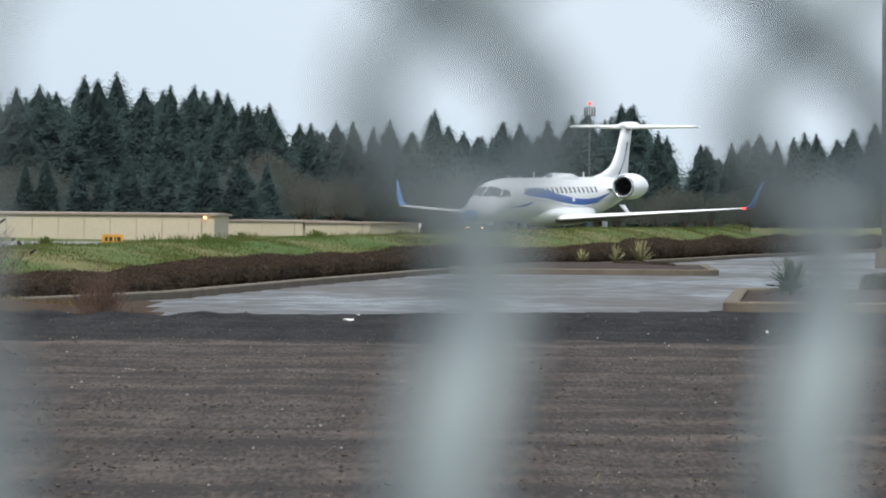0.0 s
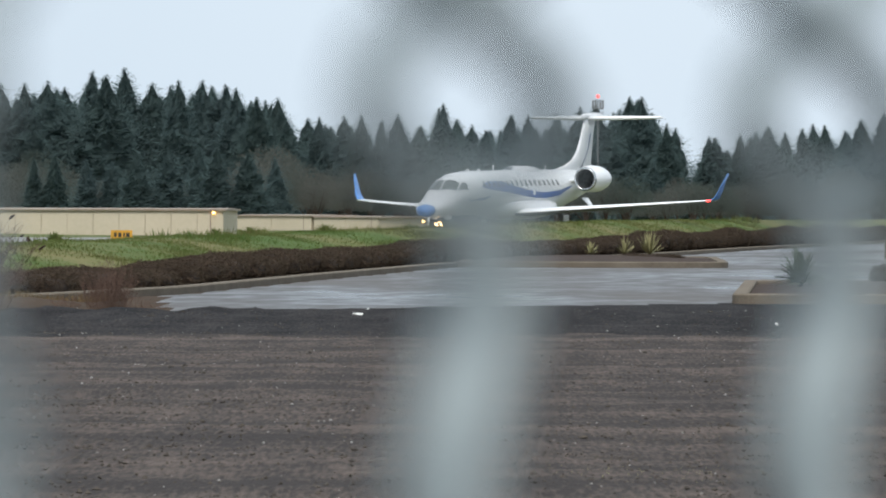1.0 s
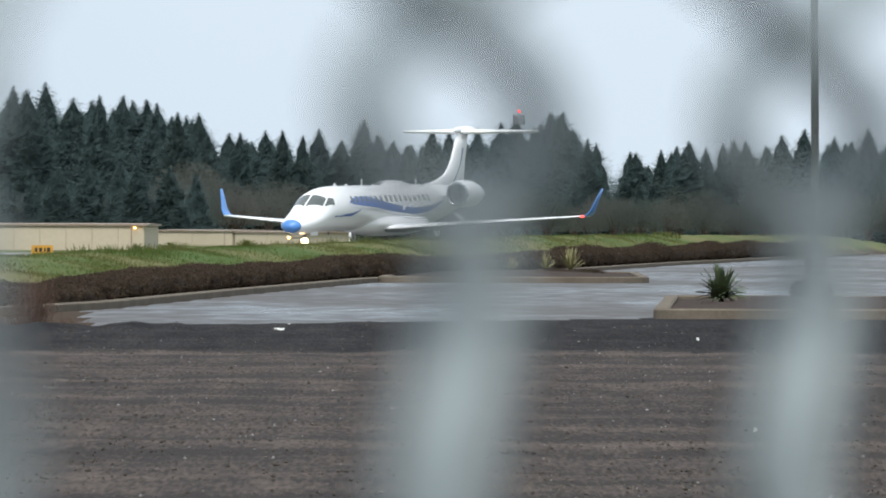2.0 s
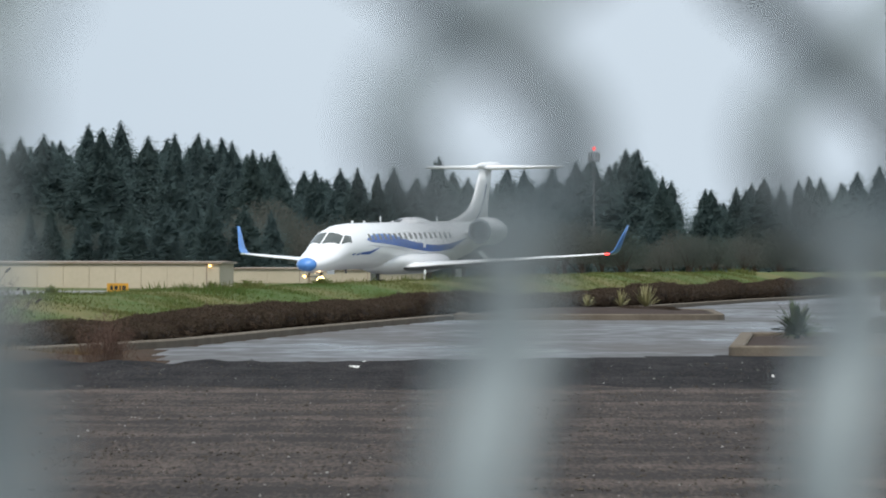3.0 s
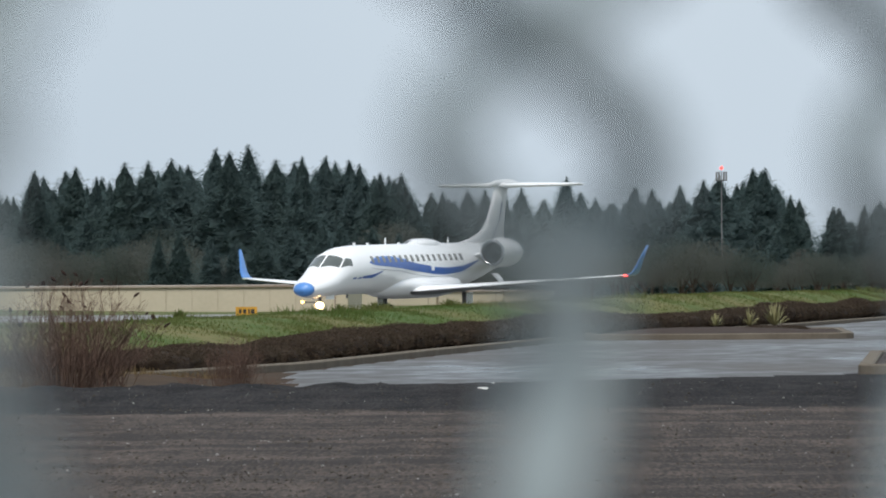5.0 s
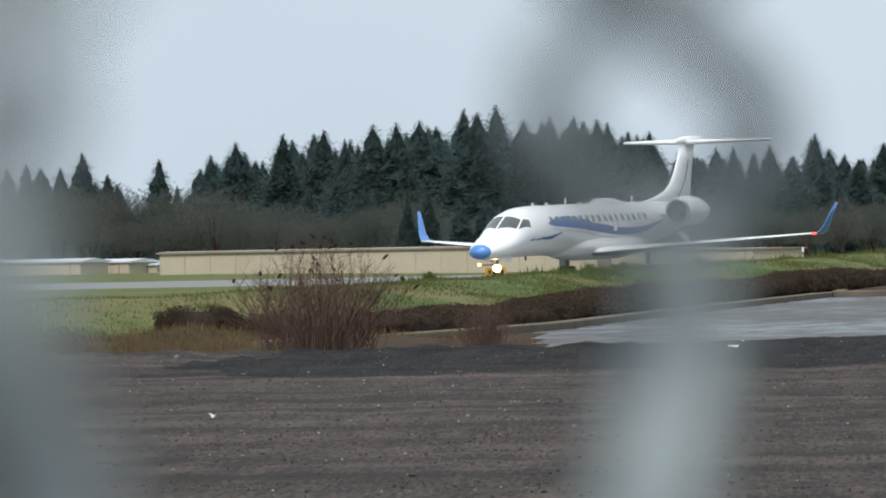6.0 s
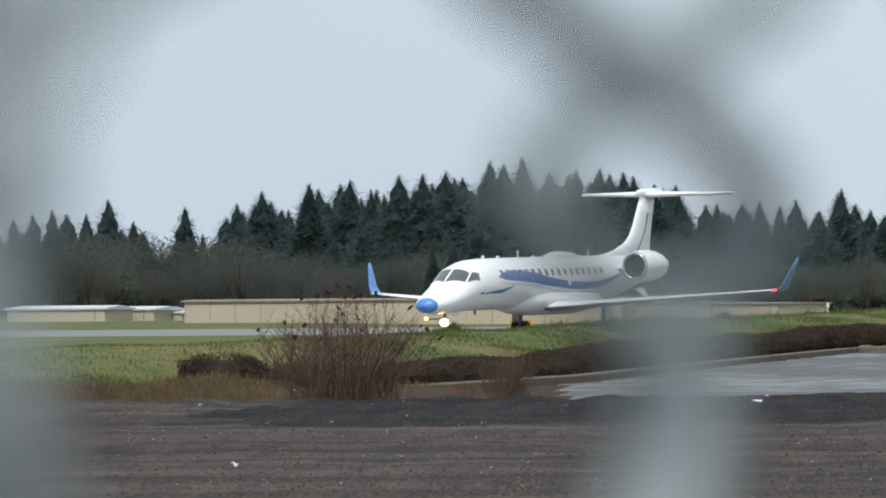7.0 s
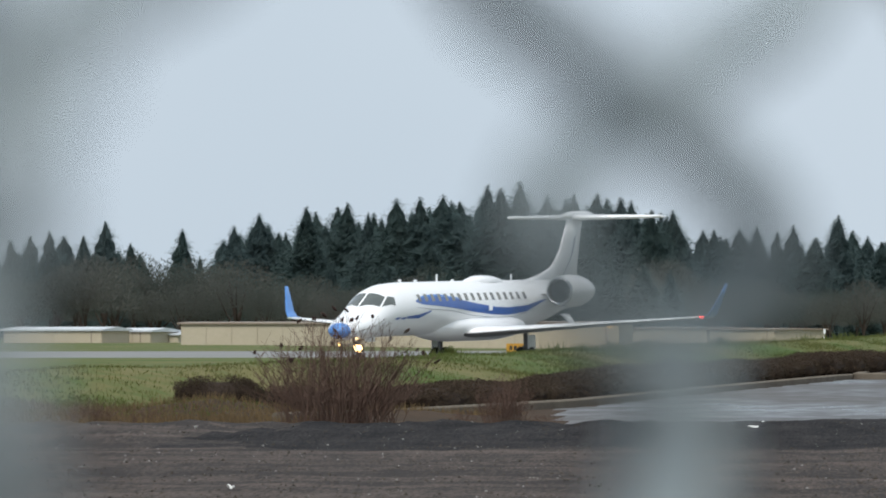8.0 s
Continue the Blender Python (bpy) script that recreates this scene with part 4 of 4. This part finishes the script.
# ---- shrubs ----
def hedge_shrub_mesh(seed, length, height, depth, count):
    """A clipped, half-bare shrub: a lumpy core, coloured dark as inner shade, inside a shell of small leaves and twigs.
    """
    rnd = random.Random(seed)
    bm = bmesh.new()
    bmesh.ops.create_icosphere(bm, subdivisions=3, radius=1.0)
    core = []

    def lump(v):
        k = 1 + 0.16 * noise.noise((v.x * 2.2 + seed, v.y * 2.2, v.z * 2.2)) + 0.10 * noise.noise((v.x * 6 + seed, v.y * 6, v.z * 6))
        sx = math.copysign(abs(v.x) ** 0.6, v.x)
        return Vector((sx * length / 2 * k, v.y * depth / 2 * k, max(-0.1, (0.44 + 0.53 * math.copysign(abs(v.z) ** 0.75, v.z) * k)) * height))

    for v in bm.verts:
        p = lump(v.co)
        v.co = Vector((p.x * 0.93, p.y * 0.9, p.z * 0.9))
    verts, faces = [], []
    for _ in range(count):
        d = Vector((rnd.gauss(0, 1), rnd.gauss(0, 1), rnd.gauss(0.15, 1))).normalized()
        p = lump(d) * rnd.uniform(0.9, 1.04)
        if p.z < 0:
            continue
        g = Vector((rnd.uniform(-1, 1), rnd.uniform(-1, 1), rnd.uniform(-0.2, 1.2))).normalized()
        s = g.cross(Vector((rnd.uniform(-1, 1), rnd.uniform(-1, 1), rnd.uniform(-1, 1)))).normalized()
        a, b = rnd.uniform(0.03, 0.09), rnd.uniform(0.01, 0.026)
        o = len(verts)
        verts += [tuple(p - s * b), tuple(p + s * b), tuple(p + g * a)]
        faces.append((o, o + 1, o + 2))
    return bm, (verts, faces)


SHRUBS = []
for i in range(5):
    bm, (v, f) = hedge_shrub_mesh(40 + i, 4.5, 1.0, 1.9, 13000)
    a, b = bpy.data.meshes.new("core"), bpy.data.meshes.new("leaves")
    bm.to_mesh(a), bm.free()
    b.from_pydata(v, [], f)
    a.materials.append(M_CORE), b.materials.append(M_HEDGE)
    a.polygons.foreach_set("use_smooth", [True] * len(a.polygons))
    SHRUBS.append((a, b))


def plant_shrub(x, y, length, height, depth, turn, k, label, group="hedge shrubs along the kerb", sink=0.05):
    th = tagged(new("hedge_shrub"), label, "shrub", group)
    th.matrix_basis = Matrix.Translation((x, y, land(x, y) - sink)) @ Matrix.Rotation(turn, 4, "Z") @ Matrix.Diagonal((length / 4.5, depth / 1.9, height, 1))
    for nm, me in zip(("core", "leaves"), SHRUBS[k % 5]):
        p = new(nm, me)
        p.parent = th
    return th


def build_hedge():
    rnd = random.Random(11)
    y = 111.0
    while y < 372:
        ln = rnd.uniform(3.2, 5.2) * (1 + (y - 110) / 420)
        yc = y + ln / 2
        slope = math.atan2(ln, hedge_x(y + ln) - hedge_x(y))
        tall = float(np.interp(yc, [110, 130, 170, 230, 300, 370], [0.58, 0.62, 0.68, 0.78, 0.9, 0.95])) * rnd.uniform(0.84, 1.12)
        plant_shrub(hedge_x(yc) - 1.55, yc, ln * 1.12, tall, 1.9, slope, rnd.randrange(5), "brown half-bare clipped hedge shrub beside the kerb")
        y += ln * 0.93
    plant_shrub(-12.35, 110.4, 1.8, 0.85, 1.8, 0.1, 1, "dark low rounded shrub at the end of the hedge", sink=0.16)
    plant_shrub(-10.6, 112.0, 2.6, 0.62, 1.6, 0.3, 4, "low brown straggling shrub at the end of the hedge", sink=0.1)
    plant_shrub(-9.0, 112.5, 1.5, 0.55, 1.5, 0.4, 2, "dark low rounded shrub at the end of the hedge")
    plant_shrub(10.2, 131.0, 0.95, 0.62, 0.9, 0.3, 3, "small dark rounded shrub in the planting bed", "small shrubs of the planting beds")
    plant_shrub(6.9, 196.0, 2.4, 0.42, 1.6, 0.0, 4, "low dark spreading shrub in the planting bed", "small shrubs of the planting beds")


build_hedge()


def stalk_bush(name, x, y, width, height, count, seed, label, category, mat, heads=0, lean=0.75):
    """A dry bush of thin arching stalks with side twigs and seed heads at some tips."""
    rnd = random.Random(seed)
    th = tagged(new(name), label, category)
    th.location = (x, y, land(x, y) - 0.03)
    pieces, tips = [], []
    for _ in range(count):
        a, r0 = rnd.uniform(0, 2 * math.pi), rnd.uniform(0, 0.34) * width
        out = width / 2 * rnd.random() ** 0.7 * 1.05
        h = height * rnd.uniform(0.35, 1.0) * (1 - 0.35 * (out / (width / 2)) ** 2)
        b = Vector((math.cos(a) * r0, math.sin(a) * r0, 0))
        t = Vector((math.cos(a) * out, math.sin(a) * out, h))
        m = b.lerp(t, 0.5) + Vector((rnd.uniform(-0.06, 0.06), rnd.uniform(-0.06, 0.06), h * 0.12 * lean))
        r = rnd.uniform(0.003, 0.006) * (height / 1.9 + 0.25)
        pieces.append(tube([b, m, t], [r, r * 0.8, r * 0.4], 3, False))
        tips.append(t)
        for _ in range(7):
            u = rnd.uniform(0.3, 0.95)
            p = (b.lerp(m, u * 2) if u < 0.5 else m.lerp(t, u * 2 - 1))
            q = p + Vector((rnd.uniform(-1, 1), rnd.uniform(-1, 1), rnd.uniform(0.2, 1.3))).normalized() * rnd.uniform(0.1, 0.34) * height / 1.9
            pieces.append(tube([p, q], [r * 0.6, r * 0.3], 3, False))
    v, f = join(*pieces)
    mesh_object("brushwood", v, f, mat, th)
    tips.sort(key=lambda p: -p.z)
    for k in range(heads):
        p = tips[k] if k % 3 == 0 else tips[rnd.randrange(len(tips) // 2)]
        tilt = rnd.uniform(-0.06, 0.06)
        bm = bmesh.new()
        bmesh.ops.create_icosphere(bm, subdivisions=1, radius=1.0)
        for vv in bm.verts:
            vv.co = Vector((vv.co.x * 0.045 + vv.co.z * tilt, vv.co.y * 0.04, vv.co.z * 0.06)) * rnd.uniform(0.5, 1.05)
        part("seed_head", bm, M_SEED, th).location = p
    return th


stalk_bush("dry_bush", -8.66, 96.3, 3.2, 2.05, 430, 3, "tall dry reddish-brown bush with dark seed heads", "bush", M_STALK, 26)
stalk_bush("dry_weeds", -6.0, 98.6, 1.2, 1.0, 190, 4, "small clump of dry brown weeds", "weeds", M_STALK)
stalk_bush("dry_weeds", -6.7, 98.2, 0.7, 0.34, 60, 8, "small clump of dry brown weeds", "weeds", M_STALK)
stalk_bush("dry_weeds", -5.3, 98.8, 0.8, 0.26, 60, 9, "low sprawl of dry brown weeds", "weeds", M_STALK)
stalk_bush("dry_weeds", -13.3, 99.0, 1.3, 0.6, 150, 5, "brown bramble patch at the yard's edge", "weeds", M_STALK)
stalk_bush("dry_weeds", -12.3, 98.6, 0.9, 0.4, 90, 6, "brown bramble patch at the yard's edge", "weeds", M_STALK)


def frond_plant(name, x, y, z, width, height, count, seed, label, mat, stiff=False):
    rnd = random.Random(seed)
    th = tagged(new(name), label, "plant", "plants of the planting beds")
    th.location = (x, y, z)
    verts, faces = [], []
    for _ in range(count):
        a, el = rnd.uniform(0, 2 * math.pi), rnd.uniform(0.25, 1.35)
        ln = rnd.uniform(0.6, 1.0)
        out, up = math.cos(el) * width / 2 * ln, math.sin(el) * height * ln
        side = Vector((-math.sin(a), math.cos(a), 0))
        n = 7
        w0 = 0.028 if stiff else 0.075
        prev = None
        for i in range(n + 1):
            u = i / n
            p = Vector((math.cos(a) * out * u, math.sin(a) * out * u, up * u - (0 if stiff else 0.28 * height * u * u * math.cos(el))))
            w = w0 * (1 - u) ** 0.6 * (1 if stiff or i % 2 else 0.35) + 0.004
            o = len(verts)
            verts += [tuple(p - side * w), tuple(p + side * w + Vector((0, 0, 0.012)))]
            if prev is not None:
                faces.append((prev, prev + 1, o + 1, o))
            prev = o
    mesh_object("fronds", verts, faces, mat, th)
    v, f = tube([(0, 0, -0.1), (0, 0, 0.08)], [0.07, 0.05], 8)
    mesh_object("crown_base", v, f, M_BARK, th)
    return th


frond_plant("fern_plant", 7.5, 121.0, 0.22, 1.5, 1.0, 170, 2, "dark green arching fern-like plant in mulch", M_FERN)
frond_plant("tuft_plant", 6.95, 198.0, 0.3, 1.3, 1.0, 70, 3, "straw-coloured stiff tuft in the planting bed", M_STRAW, True)
frond_plant("tuft_plant", 6.1, 198.5, 0.3, 0.9, 0.75, 50, 4, "straw-coloured stiff tuft in the planting bed", M_STRAW, True)
frond_plant("tuft_plant", 4.9, 199.0, 0.3, 0.8, 0.55, 40, 5, "small yellow-green tuft in the planting bed", M_STRAW, True)


# ---- grass, stones, litter ----
def scatter_blades(name, spots, mat, label, seed, h0, h1, w):
    rnd = random.Random(seed)
    verts, faces = [], []
    for x, y, k in spots:
        z = land(x, y) - 0.02
        for _ in range(k):
            px, py = x + rnd.gauss(0, 0.16), y + rnd.gauss(0, 0.2)
            h = rnd.uniform(h0, h1)
            a = rnd.uniform(0, math.pi)
            dx, dy = math.cos(a) * w, math.sin(a) * w
            o = len(verts)
            verts += [(px - dx, py - dy, z), (px + dx, py + dy, z), (px + rnd.gauss(0, h * 0.35), py + rnd.gauss(0, h * 0.35), z + h)]
            faces.append((o, o + 1, o + 2))
    return tagged(mesh_object(name, verts, faces, mat), label, "grass", kind="stuff")


def build_grass():
    rnd = random.Random(21)
    spots = []
    while len(spots) < 34000:
        y = 104 + 220 * rnd.random() ** 1.25
        s = rnd.uniform(2.2, 16) if rnd.random() < 0.8 or y > 190 else rnd.uniform(2, 34)
        x = hedge_x(y) - s
        if zone(x, y) in (3, 5) and not (zone(x, y) == 5 and s < 2.6):
            clump = noise.noise((x * 0.5, y * 0.2, 4))
            if rnd.random() < 0.7 + clump:
                spots.append((x, y, 5 if clump < 0.25 else 9))
    scatter_blades("grass", spots, M_BLADE, "rough green and straw-coloured grass on the bank", 3, 0.03, 0.12, 0.014)
    spots = []
    for _ in range(900):
        y = rnd.uniform(330, 318) if rnd.random() < 0.3 else rnd.uniform(150, 250)
        x = hedge_x(y) - rnd.uniform(5, 12)
        if zone(x, y) == 3 and noise.noise((x * 0.3, y * 0.12, 8)) > 0.12:
            spots.append((x, y, 10))
    scatter_blades("weeds", spots, M_BLADE, "taller tufts of weeds on the grass bank", 5, 0.16, 0.34, 0.03)
    spots = []
    for _ in range(2600):
        x, y = rnd.uniform(-16, -4.5), rnd.uniform(97, 111)
        if zone(x, y) == 5 and hedge_x(y) - x > -1.2:
            spots.append((x, y, 5))
    scatter_blades("dry_grass", spots, M_DRYGRASS, "thin dry brown grass on bare soil", 6, 0.05, 0.22, 0.012)
    spots = [(1.5 + rnd.gauss(0, 0.35), 37.2 + rnd.gauss(0, 0.5), 6) for _ in range(120)]
    scatter_blades("moss", spots, M_STRAW, "thin yellow-green moss and grass on the gravel", 7, 0.006, 0.03, 0.008)


build_grass()
for x, y, w, h, k in ((-7.95, 190.0, 1.0, 0.5, 41), (-6.8, 190.0, 1.5, 0.36, 42), (-11.3, 160.0, 0.9, 0.45, 43), (-4.6, 205.0, 1.3, 0.4, 44)):
    frond_plant("grass_tuft", x, y, land(x, y), w, h, 160, k, "coarse green tuft standing out of the grass bank", M_BLADE, True)


def build_stones(name, count, mat, label, seed, small, big, y0, y1, power):
    rnd = random.Random(seed)
    shape = [(1, 0, 0), (-1, 0.1, 0), (0.1, 1, 0), (0, -1, 0.1), (0.1, 0, 0.75), (0, 0.1, -0.7)]
    tri = [(0, 2, 4), (2, 1, 4), (1, 3, 4), (3, 0, 4), (2, 0, 5), (1, 2, 5), (3, 1, 5), (0, 3, 5)]
    verts, faces = [], []
    while len(faces) < count * 8:
        y = y0 + (y1 - y0) * rnd.random() ** power
        x = rnd.uniform(-0.175, 0.115) * y
        if zone(x, y) > 1:
            continue
        # windrows of coarser stuff left by tyres
        streak = noise.noise((x * 0.12, y * 0.9, seed))
        if rnd.random() > 0.12 + 2.2 * max(0, streak):
            continue
        r = small + (big - small) * rnd.random() ** 4
        a = rnd.uniform(0, 6.28)
        ca, sa, z = math.cos(a), math.sin(a), land(x, y) + r * 0.15
        o = len(verts)
        for p in shape:
            q = [c * r * rnd.uniform(0.6, 1.25) for c in p]
            verts.append((x + q[0] * ca - q[1] * sa, y + q[0] * sa + q[1] * ca, z + q[2]))
        faces += [tuple(i + o for i in t) for t in tri]
    return tagged(mesh_object(name, verts, faces, mat), label, "gravel", kind="stuff")


build_stones("gravel", 26000, M_STONE, "loose pale and brown gravel on the yard", 31, 0.005, 0.02, 31, 86, 1.3)
build_stones("pebbles", 1300, M_PEBBLE, "scattered pale pebbles and chips on the yard", 33, 0.008, 0.022, 31, 98, 0.9)
build_stones("lumps", 1500, M_CHIP, "larger dark lumps of soil and bark in rows on the yard", 34, 0.012, 0.036, 33, 98, 1.0)
build_stones("clods", 9000, M_CHIP, "dark clods and bark chips on the yard", 32, 0.006, 0.024, 31, 100, 1.1)


def build_litter(x, y, w, seed):
    rnd = random.Random(seed)
    bm = bmesh.new()
    bmesh.ops.create_grid(bm, x_segments=4, y_segments=3, size=0.5)
    for v in bm.verts:
        v.co = Vector((v.co.x * w, v.co.y * w * 1.4, 0.02 + rnd.uniform(0, 0.045)))
    bmesh.ops.solidify(bm, geom=bm.faces[:], thickness=0.008)
    ob = part("litter", bm, M_LITTER, None)
    ob.location = (x, y, land(x, y) + 0.01)
    return tagged(ob, "crumpled scrap of white paper on the gravel", "litter", "litter on the yard")


for i, (x, y, w) in enumerate(((-1.5, 90.2, 0.17), (-1.42, 95.5, 0.06), (-6.4, 58.4, 0.07), (3.2, 47.0, 0.03), (4.8, 83.0, 0.04), (-10.2, 88.0, 0.05))):
    build_litter(x, y, w, i)


# ---- what moves ----
def motions():
    rows = []
    for t, x, y in JET_ROWS:
        th = 202.2 - 0.05 * t
        rows.append((t, pose(x, y, -1.53 + 0.006534 * y, 0, 0.7, 90 - th)))
    walk(JET, rows)
    steps = [i / 15 for i in range(121)]
    for ob, (x, y, z), r in WHEELS:
        walk(ob, [(t, pose(x, y, z, 0, math.degrees(8.0 * t / r), 0)) for t in steps])


motions()
